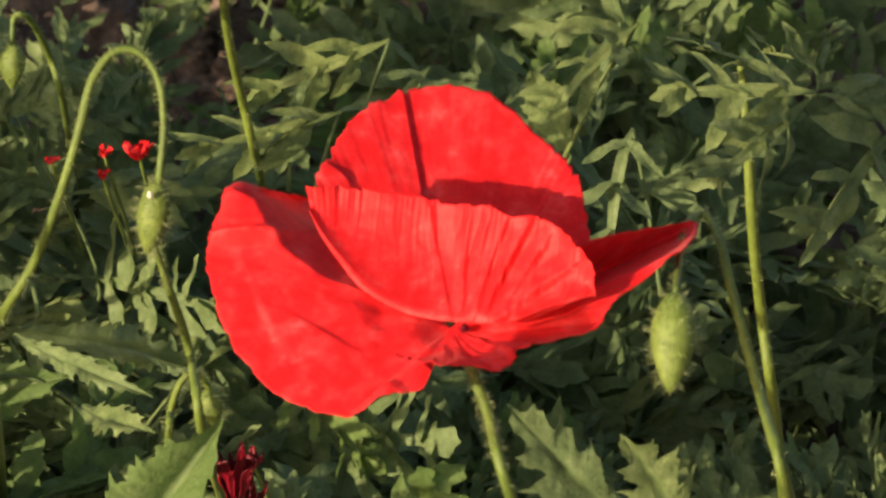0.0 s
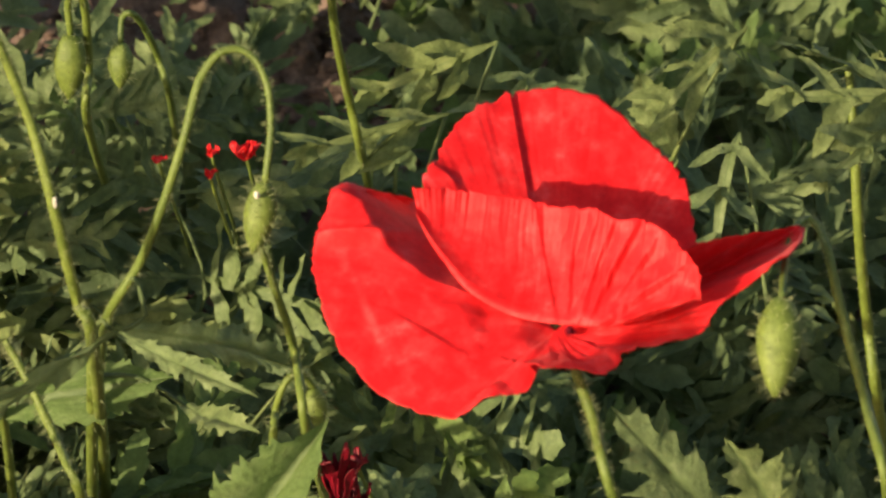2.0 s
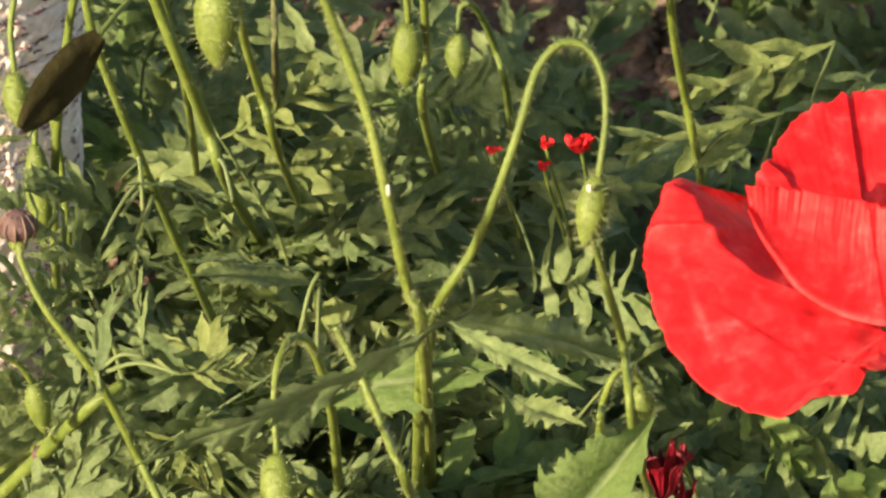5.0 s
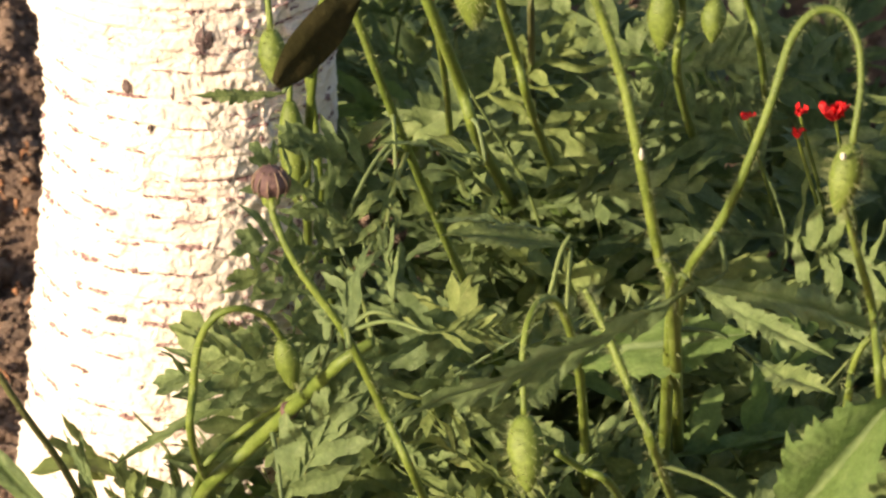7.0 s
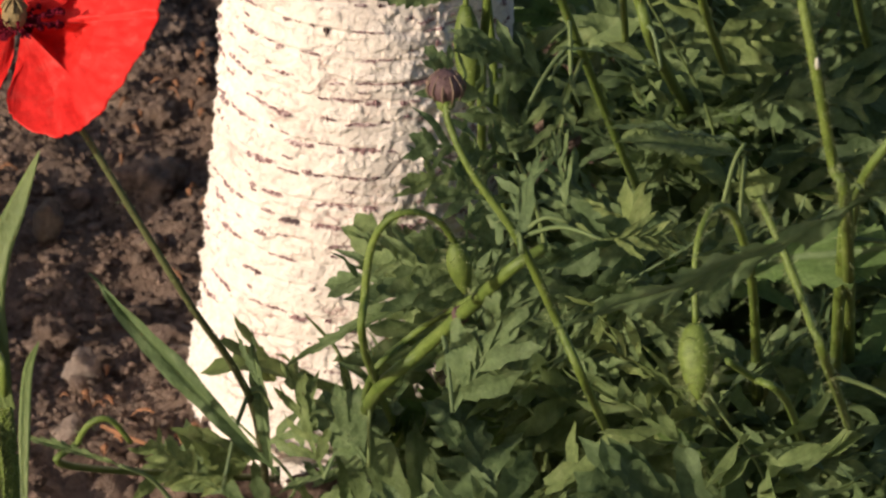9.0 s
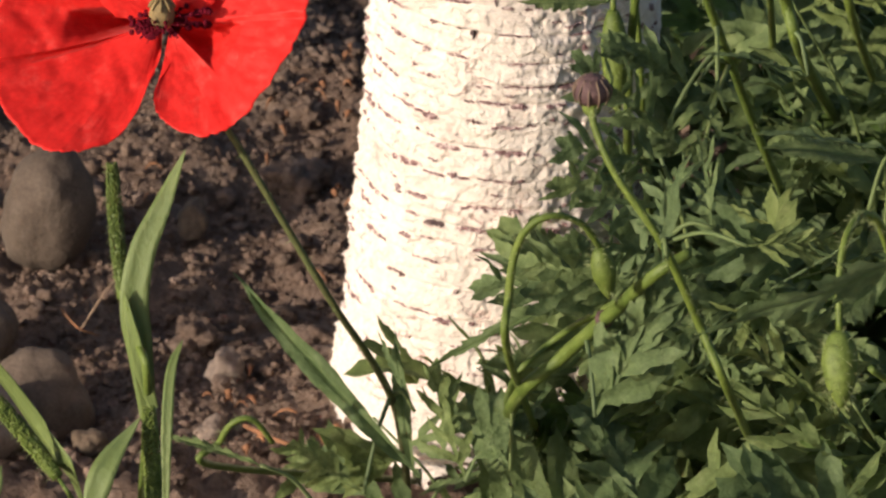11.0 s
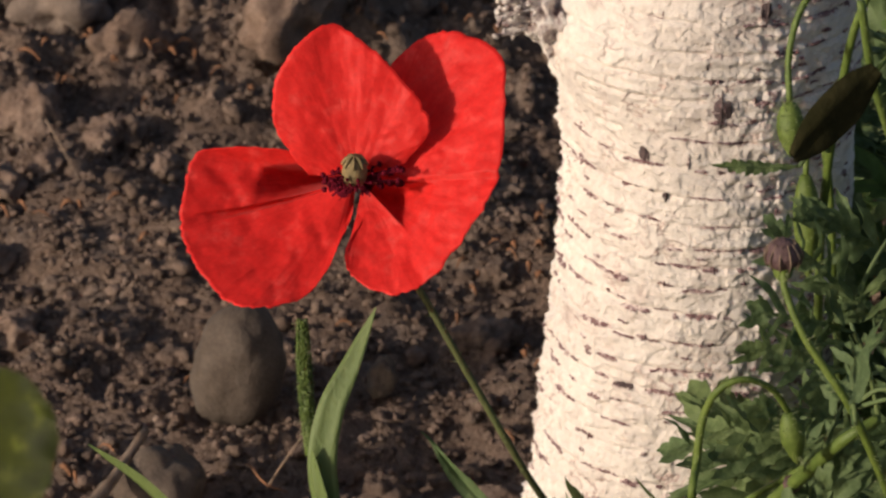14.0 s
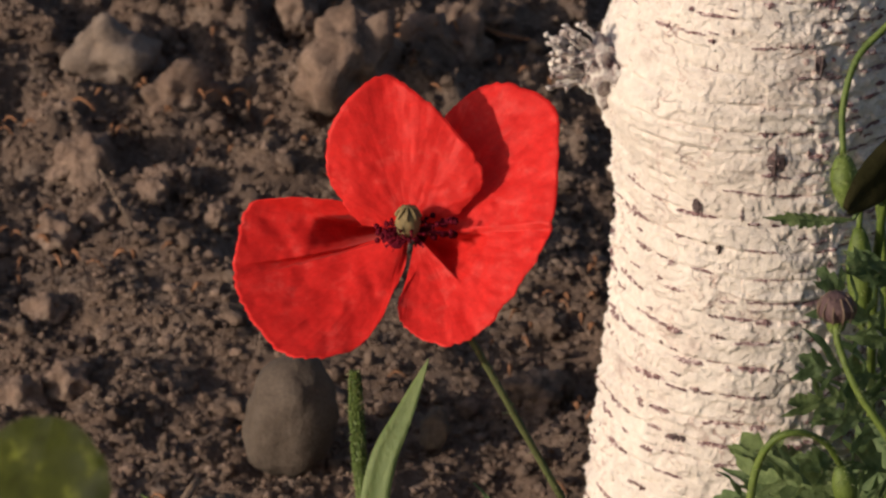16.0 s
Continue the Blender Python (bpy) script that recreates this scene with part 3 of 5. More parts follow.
def trunk_burr():
    """The frayed, whitewashed stub of a cut shoot."""
    rng = random.Random(3)
    root = Vector((-0.0979, 1.4250, 0.1645))
    verts, faces = lump(root, (0.0065, 0.007, 0.008), 4, 0.5, 2.6, 4)
    for i in range(90):
        way = Vector((-0.1103, 1.4200, 0.1713)) - root
        tip = root + way * rng.uniform(0.5, 1.0) + Vector((rng.gauss(0, 0.0025), rng.gauss(0, 0.003), rng.gauss(0, 0.0035)))
        mid = root.lerp(tip, 0.55) + Vector((rng.gauss(0, 0.0008), 0, rng.gauss(0, 0.0012)))
        v, f = tube([root, mid, tip], [0.0012, 0.0007, 0.0004], 5, 8, 0.9, i)
        k = len(verts)
        verts += v
        faces += [tuple(a + k for a in q) for q in f]
        v, f = lump(tip, (rng.uniform(0.0004, 0.0011), 0.0006, rng.uniform(0.0004, 0.0010)), i, 0.8, 1.6, 2)
        k = len(verts)
        verts += v
        faces += [tuple(a + k for a in q) for q in f]
    part("shoot_stub", make_mesh("shoot_stub", verts, faces, STUB), TREE, "frayed whitewashed stub of a cut shoot")


trunk_burr()


# ---- flowers ----
def petal_mesh(name, root, rim, material, bulge, pleats=14, pleat=0.0006, seed=0, across=72, along=26, foot=0.0015, fray=0.0006, crease=None, crumple=0.0004, blotch=0.0, pleat_from=-0.3, drop=None, pits=(), creases=(), hem=None):
    """A thin petal that fans out from its root to a rim curve, hollowed by bulge, with radial pleats and a frayed rim."""
    root = Vector(root)
    edge = spline(rim, across)
    nrm = Vector()
    for a, b in zip(edge, edge[1:]):
        nrm += (a - root).cross(b - root)
    nrm.normalize()
    if nrm.y < 0:
        nrm = -nrm
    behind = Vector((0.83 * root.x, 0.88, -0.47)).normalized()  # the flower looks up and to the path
    foot_dir = (edge[-1] - edge[0]).normalized()
    lower = spline(hem, across) if hem else None
    verts, faces = [], []
    for j in range(along + 1):
        v = j / along
        for i in range(across + 1):
            u = i / across
            e = edge[i]
            w = noise.noise(Vector((u * 9 + seed, seed * 2.3, 0)))
            e = e + (e - root).normalized() * fray * noise.noise(Vector((u * 38, seed, 3))) + (e - root).normalized() * fray * 0.8 * noise.noise(Vector((u * 90, seed, 5))) + (e - root).normalized() * fray * 1.2 * w
            b = lower[i] if hem else root + foot_dir * foot * (u - 0.5) * 2
            q = b.lerp(e, v)
            hollow = math.sin(math.pi * v ** 0.85) * (0.55 + 0.45 * math.sin(math.pi * u))
            q += nrm * bulge * hollow
            uu = u + 0.035 * noise.noise(Vector((u * 5, v * 2.2, seed)))
            ripple = (0.5 + noise.noise(Vector((u * 4, seed, 2)))) * 1.3 * (1 - 2 * abs(noise.noise(Vector((uu * pleats, v * 1.6, seed * 5.0))))) + 0.5 * noise.noise(Vector((uu * pleats * 2.7, v * 2.4, seed * 5.0 + 9)))
            q += nrm * pleat * ripple * min(1, v * 2.5) * max(0.0, min(1.0, (u - pleat_from) / 0.25))
            q += nrm * 0.0016 * v ** 3 * noise.noise(Vector((u * 7, seed, 11)))
            w = 1 - 2 * abs(noise.noise(q * 130)) + 0.6 * (1 - 2 * abs(noise.noise(q * 290 + Vector((3, 1, 2))))) + 0.3 * noise.noise(q * 650)
            q += nrm * crumple * w * min(1, v * 3)
            for a, b, near, far, deep in creases:
                # a sharp fold along a line from a to b: one flank steep, the other long
                a, b = Vector(a), Vector(b)
                way = b - a
                k = max(0.0, min(1.0, (q - a).dot(way) / way.length_squared))
                off = (q - a - way * k)
                off -= behind * off.dot(behind)
                side = off.dot(way.cross(behind))
                reach = near if side > 0 else far
                if off.length < reach:
                    q += nrm * deep * (1 - off.length / reach) * math.sin(math.pi * (0.12 + 0.76 * k))
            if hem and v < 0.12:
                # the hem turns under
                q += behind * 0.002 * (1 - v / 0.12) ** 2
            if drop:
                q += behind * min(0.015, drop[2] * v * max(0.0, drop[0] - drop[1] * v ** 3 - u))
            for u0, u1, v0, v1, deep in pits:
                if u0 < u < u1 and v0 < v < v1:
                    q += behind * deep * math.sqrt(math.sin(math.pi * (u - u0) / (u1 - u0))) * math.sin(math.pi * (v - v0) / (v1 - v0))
            if crease and u < crease[0]:
                q -= nrm * crease[1] * max(0.0, 1 - (crease[0] - u) / 0.22) * min(1, v * 2)
            verts.append(q)
    n = across + 1
    for j in range(along):
        for i in range(across):
            k = j * n + i
            faces.append((k, k + 1, k + n + 1, k + n))
    # the other face, a hair's breadth behind
    count = len(verts)
    verts += [q + nrm * 0.00018 for q in verts]
    faces += [tuple(reversed([i + count for i in f])) for f in faces]
    for j in range(along):
        for i in (0, across):
            k = j * n + i
            faces.append((k, k + n, k + n + count, k + count))
    for i in range(across):
        k = along * n + i
        faces.append((k, k + 1, k + 1 + count, k + count))
    me = make_mesh(name, verts, faces, material)
    uv = me.uv_layers.new(name="petal")
    for loop in me.loops:
        k = loop.vertex_index % count
        uv.data[loop.index].uv = ((k % n) / across, (k // n) / along)
    if blotch:
        me.materials.append(BLOTCH)
        for f in me.polygons:
            k = f.vertices[0] % count
            u, v = (k % n) / across, (k // n) / along
            if v < blotch * (0.7 + 0.7 * math.sin(math.pi * u)) * (1 + 0.5 * noise.noise(Vector((u * 14, seed, 1)))):
                f.material_index = 1
    return me


def flower_heart(parent, place, size, seed, skin=None):
    """Seed vessel with a rayed cap, and a ring of dark stamens."""
    p = Vector(place)
    v, f = lump(p, (size * 0.8, size * 0.8, size * 1.1), seed, 0.1, 2)
    pistil = part("pistil", make_mesh("pistil", v, f, skin or CAPSULE), parent, "olive-brown seed vessel")
    verts, faces = [], []
    for i in range(8):
        a = i * math.pi / 4
        d = Vector((math.cos(a), math.sin(a), 0))
        v, f = tube([p + Vector((0, 0, size * 1.14)), p + d * size * 0.5 + Vector((0, 0, size * 0.95)), p + d * size * 0.82 + Vector((0, 0, size * 0.5))], [size * 0.1, size * 0.12, size * 0.08], 5, 6)
        k = len(verts)
        verts += v
        faces += [tuple(a + k for a in q) for q in f]
    part("stigma_rays", make_mesh("stigma_rays", verts, faces, skin or PALE_RAY), pistil)
    rng = random.Random(seed)
    verts, faces = [], []
    for i in range(46):
        a = rng.uniform(0, 6.3)
        d = Vector((math.cos(a), math.sin(a), rng.uniform(0.0, 0.7))).normalized()
        s = p - Vector((0, 0, size * 0.7))
        e = s + d * size * rng.uniform(0.9, 1.6)
        v, f = tube([s, s.lerp(e, 0.5), e], [size * 0.03] * 3, 4, 3)
        k = len(verts)
        verts += v
        faces += [tuple(x + k for x in q) for q in f]
        v, f = lump(e, (size * 0.13,) * 3, i, 0.2, 2, 1)
        k = len(verts)
        verts += v
        faces += [tuple(x + k for x in q) for q in f]
    part("stamen_ring", make_mesh("stamen_ring", verts, faces, BLOTCH), parent, "dark purple stamens")


def poppy_near():
    foot = (0.1700, 1.10, 0.0)
    p = base("poppy_flower", foot)
    tagged(p, "wide open scarlet poppy with crumpled pleated petals on a hairy stem", "flower", "open poppies")
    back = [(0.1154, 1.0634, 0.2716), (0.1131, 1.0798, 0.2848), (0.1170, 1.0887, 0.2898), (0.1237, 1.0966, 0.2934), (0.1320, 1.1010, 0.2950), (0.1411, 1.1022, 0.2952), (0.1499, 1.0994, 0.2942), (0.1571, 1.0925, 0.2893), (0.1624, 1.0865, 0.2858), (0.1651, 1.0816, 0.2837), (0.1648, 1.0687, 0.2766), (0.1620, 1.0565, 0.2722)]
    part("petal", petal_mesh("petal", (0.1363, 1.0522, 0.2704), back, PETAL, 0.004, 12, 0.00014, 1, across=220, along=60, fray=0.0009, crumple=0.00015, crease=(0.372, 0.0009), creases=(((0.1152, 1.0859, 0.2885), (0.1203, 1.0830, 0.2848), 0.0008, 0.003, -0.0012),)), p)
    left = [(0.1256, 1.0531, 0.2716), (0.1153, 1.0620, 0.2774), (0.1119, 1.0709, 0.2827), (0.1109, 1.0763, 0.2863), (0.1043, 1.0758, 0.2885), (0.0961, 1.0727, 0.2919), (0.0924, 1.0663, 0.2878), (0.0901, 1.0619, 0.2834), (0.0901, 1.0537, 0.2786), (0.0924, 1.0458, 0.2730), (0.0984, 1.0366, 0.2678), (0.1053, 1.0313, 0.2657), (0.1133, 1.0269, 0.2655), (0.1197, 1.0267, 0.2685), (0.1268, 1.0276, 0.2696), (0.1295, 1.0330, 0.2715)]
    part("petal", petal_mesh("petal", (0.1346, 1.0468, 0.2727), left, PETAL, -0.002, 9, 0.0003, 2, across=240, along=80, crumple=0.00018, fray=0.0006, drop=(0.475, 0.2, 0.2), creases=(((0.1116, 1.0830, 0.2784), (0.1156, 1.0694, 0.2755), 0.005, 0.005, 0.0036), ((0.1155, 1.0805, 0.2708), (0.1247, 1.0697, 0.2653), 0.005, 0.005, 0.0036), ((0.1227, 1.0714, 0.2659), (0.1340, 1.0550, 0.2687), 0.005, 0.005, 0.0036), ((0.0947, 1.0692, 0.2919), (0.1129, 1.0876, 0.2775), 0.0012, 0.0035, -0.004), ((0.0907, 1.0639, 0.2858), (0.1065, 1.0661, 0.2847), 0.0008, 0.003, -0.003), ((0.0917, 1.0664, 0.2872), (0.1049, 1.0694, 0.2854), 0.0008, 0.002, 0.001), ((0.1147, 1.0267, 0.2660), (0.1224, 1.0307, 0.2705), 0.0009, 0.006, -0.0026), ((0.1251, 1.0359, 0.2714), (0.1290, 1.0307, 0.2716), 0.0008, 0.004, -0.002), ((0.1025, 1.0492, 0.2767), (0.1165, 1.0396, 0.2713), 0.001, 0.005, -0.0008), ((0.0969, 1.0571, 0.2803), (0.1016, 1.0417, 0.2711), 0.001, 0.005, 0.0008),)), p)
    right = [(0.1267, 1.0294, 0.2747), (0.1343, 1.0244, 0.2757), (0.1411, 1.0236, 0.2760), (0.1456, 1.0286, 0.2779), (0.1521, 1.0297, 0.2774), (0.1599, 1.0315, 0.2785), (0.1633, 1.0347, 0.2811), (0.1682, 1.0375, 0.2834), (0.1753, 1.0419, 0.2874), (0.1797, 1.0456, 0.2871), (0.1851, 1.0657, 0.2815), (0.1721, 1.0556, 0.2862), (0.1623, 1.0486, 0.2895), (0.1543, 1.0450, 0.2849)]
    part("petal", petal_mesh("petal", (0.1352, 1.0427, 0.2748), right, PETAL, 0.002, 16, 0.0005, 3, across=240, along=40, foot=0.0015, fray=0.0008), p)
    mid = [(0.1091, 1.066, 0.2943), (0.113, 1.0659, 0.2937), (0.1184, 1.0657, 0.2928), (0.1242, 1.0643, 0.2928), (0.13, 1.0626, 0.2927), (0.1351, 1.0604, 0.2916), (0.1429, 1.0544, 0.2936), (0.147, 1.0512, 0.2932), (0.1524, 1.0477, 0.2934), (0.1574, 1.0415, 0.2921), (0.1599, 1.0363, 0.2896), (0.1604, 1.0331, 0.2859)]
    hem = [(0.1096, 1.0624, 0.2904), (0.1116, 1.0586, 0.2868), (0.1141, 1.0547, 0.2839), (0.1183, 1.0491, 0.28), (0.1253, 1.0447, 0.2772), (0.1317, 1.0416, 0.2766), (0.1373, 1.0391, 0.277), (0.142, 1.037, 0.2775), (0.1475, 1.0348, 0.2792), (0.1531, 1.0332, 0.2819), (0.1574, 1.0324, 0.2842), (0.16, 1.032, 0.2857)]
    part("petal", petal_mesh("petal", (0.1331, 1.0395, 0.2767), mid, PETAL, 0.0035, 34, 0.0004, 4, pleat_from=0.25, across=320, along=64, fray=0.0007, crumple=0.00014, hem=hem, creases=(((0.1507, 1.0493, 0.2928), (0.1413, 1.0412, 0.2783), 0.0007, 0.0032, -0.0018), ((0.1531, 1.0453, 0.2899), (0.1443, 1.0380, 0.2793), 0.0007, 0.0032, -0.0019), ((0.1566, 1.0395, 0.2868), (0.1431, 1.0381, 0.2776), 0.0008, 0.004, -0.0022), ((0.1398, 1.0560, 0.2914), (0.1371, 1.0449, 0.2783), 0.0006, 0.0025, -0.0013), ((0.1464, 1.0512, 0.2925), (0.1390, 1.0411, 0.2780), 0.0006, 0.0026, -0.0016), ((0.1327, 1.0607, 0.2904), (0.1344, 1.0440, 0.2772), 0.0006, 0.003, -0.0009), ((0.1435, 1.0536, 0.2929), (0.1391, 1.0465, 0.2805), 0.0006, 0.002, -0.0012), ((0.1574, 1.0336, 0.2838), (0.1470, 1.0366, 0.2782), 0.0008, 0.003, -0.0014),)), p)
    flower_heart(p, (0.1366, 1.0402, 0.2753), 0.0008, 3, BLOTCH)
    stem_part(p, [(0.1367, 1.0466, 0.2707), (0.1383, 1.0421, 0.2651), (0.1407, 1.0335, 0.2586), (0.1431, 1.0214, 0.2485), (0.1672, 1.065, 0.17), (0.169, 1.09, 0.08), foot], [0.0016, 0.0014, 0.0014, 0.0016, 0.002], 700, 0.0022, seed=31)


poppy_near()


def poppy_by_trunk():
    foot = (-0.0840, 1.3909, 0.0000)
    p = base("poppy_flower", foot)
    tagged(p, "orange-red poppy with smooth rounded petals beside the trunk", "flower", "open poppies")
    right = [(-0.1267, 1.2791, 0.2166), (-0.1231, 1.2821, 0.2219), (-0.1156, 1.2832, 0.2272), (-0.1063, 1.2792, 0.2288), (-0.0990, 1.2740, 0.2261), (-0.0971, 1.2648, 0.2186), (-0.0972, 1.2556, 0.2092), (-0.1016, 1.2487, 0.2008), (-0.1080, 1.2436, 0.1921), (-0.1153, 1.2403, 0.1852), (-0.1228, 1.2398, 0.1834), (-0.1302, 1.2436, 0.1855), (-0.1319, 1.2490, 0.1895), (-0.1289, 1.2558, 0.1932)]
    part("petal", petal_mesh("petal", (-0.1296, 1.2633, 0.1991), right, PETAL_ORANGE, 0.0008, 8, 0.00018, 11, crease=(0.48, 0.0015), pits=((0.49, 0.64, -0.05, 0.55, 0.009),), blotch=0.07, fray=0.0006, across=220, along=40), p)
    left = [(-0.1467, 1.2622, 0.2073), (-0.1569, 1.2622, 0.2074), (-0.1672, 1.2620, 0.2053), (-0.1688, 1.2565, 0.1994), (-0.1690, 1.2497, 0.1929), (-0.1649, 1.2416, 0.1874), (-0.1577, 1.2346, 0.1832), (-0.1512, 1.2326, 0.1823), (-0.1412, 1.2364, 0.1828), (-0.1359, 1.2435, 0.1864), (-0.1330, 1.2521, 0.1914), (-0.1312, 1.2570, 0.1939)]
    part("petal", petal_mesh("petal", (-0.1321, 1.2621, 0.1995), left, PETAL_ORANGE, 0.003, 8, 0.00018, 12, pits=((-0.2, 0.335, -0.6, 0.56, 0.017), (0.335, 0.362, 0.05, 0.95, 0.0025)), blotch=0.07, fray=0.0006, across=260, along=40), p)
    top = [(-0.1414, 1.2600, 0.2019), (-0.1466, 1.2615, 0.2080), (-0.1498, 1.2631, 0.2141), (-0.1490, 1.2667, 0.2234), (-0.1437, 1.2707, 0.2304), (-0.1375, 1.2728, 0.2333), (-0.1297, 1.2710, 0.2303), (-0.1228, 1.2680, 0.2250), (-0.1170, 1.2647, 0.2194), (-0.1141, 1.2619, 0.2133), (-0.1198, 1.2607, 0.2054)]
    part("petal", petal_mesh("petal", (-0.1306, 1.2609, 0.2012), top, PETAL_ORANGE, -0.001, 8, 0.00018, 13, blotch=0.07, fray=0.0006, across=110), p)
    flower_heart(p, (-0.1305, 1.2561, 0.2051), 0.0036, 6, PISTIL)
    rng = random.Random(77)
    verts, faces = [], []
    root = Vector((-0.1302, 1.2585, 0.2015))
    for i in range(40):
        # most stamens lean to the sunless side of the seed vessel
        e = root + (Vector((rng.uniform(0.0045, 0.0105), rng.uniform(-0.003, 0.001), rng.uniform(-0.0005, 0.0045))) if i < 26 else Vector((rng.uniform(-0.0075, -0.003), rng.uniform(-0.003, 0.0), rng.uniform(-0.0015, 0.003))))
        bow = root.lerp(e, 0.5) + Vector((0, -0.001, 0.0008))
        for v, f in (tube([root, bow, e], [0.00013] * 3, 4, 4), lump(e, (0.0007, 0.0006, 0.0008), i, 0.3, 2, 1)):
            k = len(verts)
            verts += v
            faces += [tuple(x + k for x in q) for q in f]
    part("stamen_tuft", make_mesh("stamen_tuft", verts, faces, BLOTCH), p, "dark purple stamens leaning aside")
    stem_part(p, [(-0.1296, 1.2631, 0.1966), (-0.1247, 1.2634, 0.1831), (-0.1176, 1.2618, 0.1747), (-0.1042, 1.2592, 0.1510), (-0.0928, 1.2610, 0.1281), (-0.0851, 1.2718, 0.1078), (-0.0814, 1.2969, 0.0809), (-0.0809, 1.3254, 0.0505), foot], [0.0012, 0.0011, 0.0011, 0.0012, 0.0013], 200, 0.0022, STEM_SHADED, seed=41)


poppy_by_trunk()


def small_bloom(name, place, foot, size, seed, material, label, petals=6, up=1.0):
    rng = random.Random(seed)
    p = base(name, foot)
    tagged(p, label, "flower")
    c = Vector(place)
    for i in range(petals):
        a = i * 2 * math.pi / petals + rng.uniform(-0.3, 0.3)
        rim = []
        for k in range(6):
            b = a + (k / 5 - 0.5) * 1.8
            r = size * (0.55 + 0.45 * math.sin(math.pi * k / 5)) * rng.uniform(0.85, 1.15)
            rim.append(c + Vector((math.cos(b) * r, math.sin(b) * r, r * up * rng.uniform(0.6, 1.2))))
        part("petal", petal_mesh("petal", c, rim, material, 0.12 * size, 7, 0.03 * size, seed + i, 20, 10, 0.05 * size, 0.06 * size), p)
    stem_part(p, [c, Vector(foot).lerp(c, 0.5) + Vector((0.004, 0, 0)), foot], [0.0005, 0.0006, 0.0008], 0, seed=seed)


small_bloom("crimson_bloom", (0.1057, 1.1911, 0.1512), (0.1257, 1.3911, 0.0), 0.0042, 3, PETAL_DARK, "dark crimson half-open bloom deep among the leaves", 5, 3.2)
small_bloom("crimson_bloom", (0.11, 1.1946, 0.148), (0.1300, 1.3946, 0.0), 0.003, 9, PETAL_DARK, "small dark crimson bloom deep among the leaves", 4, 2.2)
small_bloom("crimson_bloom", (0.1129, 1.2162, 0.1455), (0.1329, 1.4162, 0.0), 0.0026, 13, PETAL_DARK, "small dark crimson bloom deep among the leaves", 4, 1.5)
small_bloom("red_bloom", (0.0961, 1.3133, 0.1745), (0.1161, 1.5133, 0.0), 0.0036, 17, PETAL, "small scarlet bloom half hidden behind leaves", 5, 1.1)
small_bloom("red_bloom", (0.0892, 1.3319, 0.1658), (0.1092, 1.5319, 0.0), 0.002, 21, PETAL, "tiny scarlet bloom half hidden behind leaves", 3, 1.2)
small_bloom("red_bloom", (0.0766, 1.3322, 0.1649), (0.0966, 1.5322, 0.0), 0.002, 25, PETAL, "tiny scarlet bloom half hidden behind leaves", 3, 0.8)
small_bloom("red_bloom", (0.0886, 1.3296, 0.1612), (0.1086, 1.5296, 0.0), 0.0018, 29, PETAL, "tiny scarlet bloom half hidden behind leaves", 3, 1.4)


# ---- buds and stems ----
def bud_body(parent, top, tip, width, seed, hairy=90):
    """An egg-shaped hairy bud with two sepals, from its stalk to its tip."""
    top, tip = Vector(top), Vector(tip)
    d = tip - top
    ln = d.length
    d.normalize()
    s1 = d.orthogonal().normalized()
    s2 = d.cross(s1)
    n, seg = 16, 18
    verts, faces = [], []
    for i in range(n + 1):
        u = i / n
        r = width / 2 * max(0.04, (math.sin(math.pi * min(1, u * 0.93 + 0.05) ** 0.82)) ** 0.75)
        for j in range(seg):
            a = 2 * math.pi * j / seg
            groove = 1 - 0.09 * math.exp(-((math.sin(a + 0.4)) / 0.16) ** 2)
            w = r * groove * (1 + 0.07 * noise.noise(Vector((math.cos(a) * 2, math.sin(a) * 2, u * 5 + seed))))
            verts.append(top + d * ln * u + (s1 * math.cos(a) + s2 * math.sin(a)) * w)
    for i in range(n):
        for j in range(seg):
            k = (j + 1) % seg
            faces.append((i * seg + j, i * seg + k, (i + 1) * seg + k, (i + 1) * seg + j))
    faces.append(tuple(reversed(range(seg))))
    faces.append(tuple(n * seg + j for j in range(seg)))
    ob = part("bud", make_mesh("bud", verts, faces, BUD), parent)
    if hairy:
        # hairs stand on the outward side
        quads = [tuple(reversed(f)) for f in faces]
        probe = Vector(verts[faces[seg * 8][0]]) - (top + d * ln * 0.5)
        a, b, c, e = (Vector(verts[i]) for i in faces[seg * 8])
        if (b - a).cross(e - a).dot(probe) > 0:
            quads = faces
        hv, hf = hair_mesh(verts, quads, hairy, 0.0028, random.Random(seed))
        part("hairs", make_mesh("hairs", hv, hf, HAIR), ob, kind="stuff", label="fine pale bristles")
    return ob


def poppy_bud(line, radii, tip, width, seed, label, hairy=260, bud_hairs=110):
    """A bud on its stalk; the line runs from the foot to the bud."""
    p = base("poppy_bud", line[0])
    tagged(p, label, "flower bud", "poppy buds")
    stem_part(p, line, radii, hairy, 0.0022, seed=seed)
    bud_body(p, line[-1], tip, width, seed, bud_hairs)
    return p


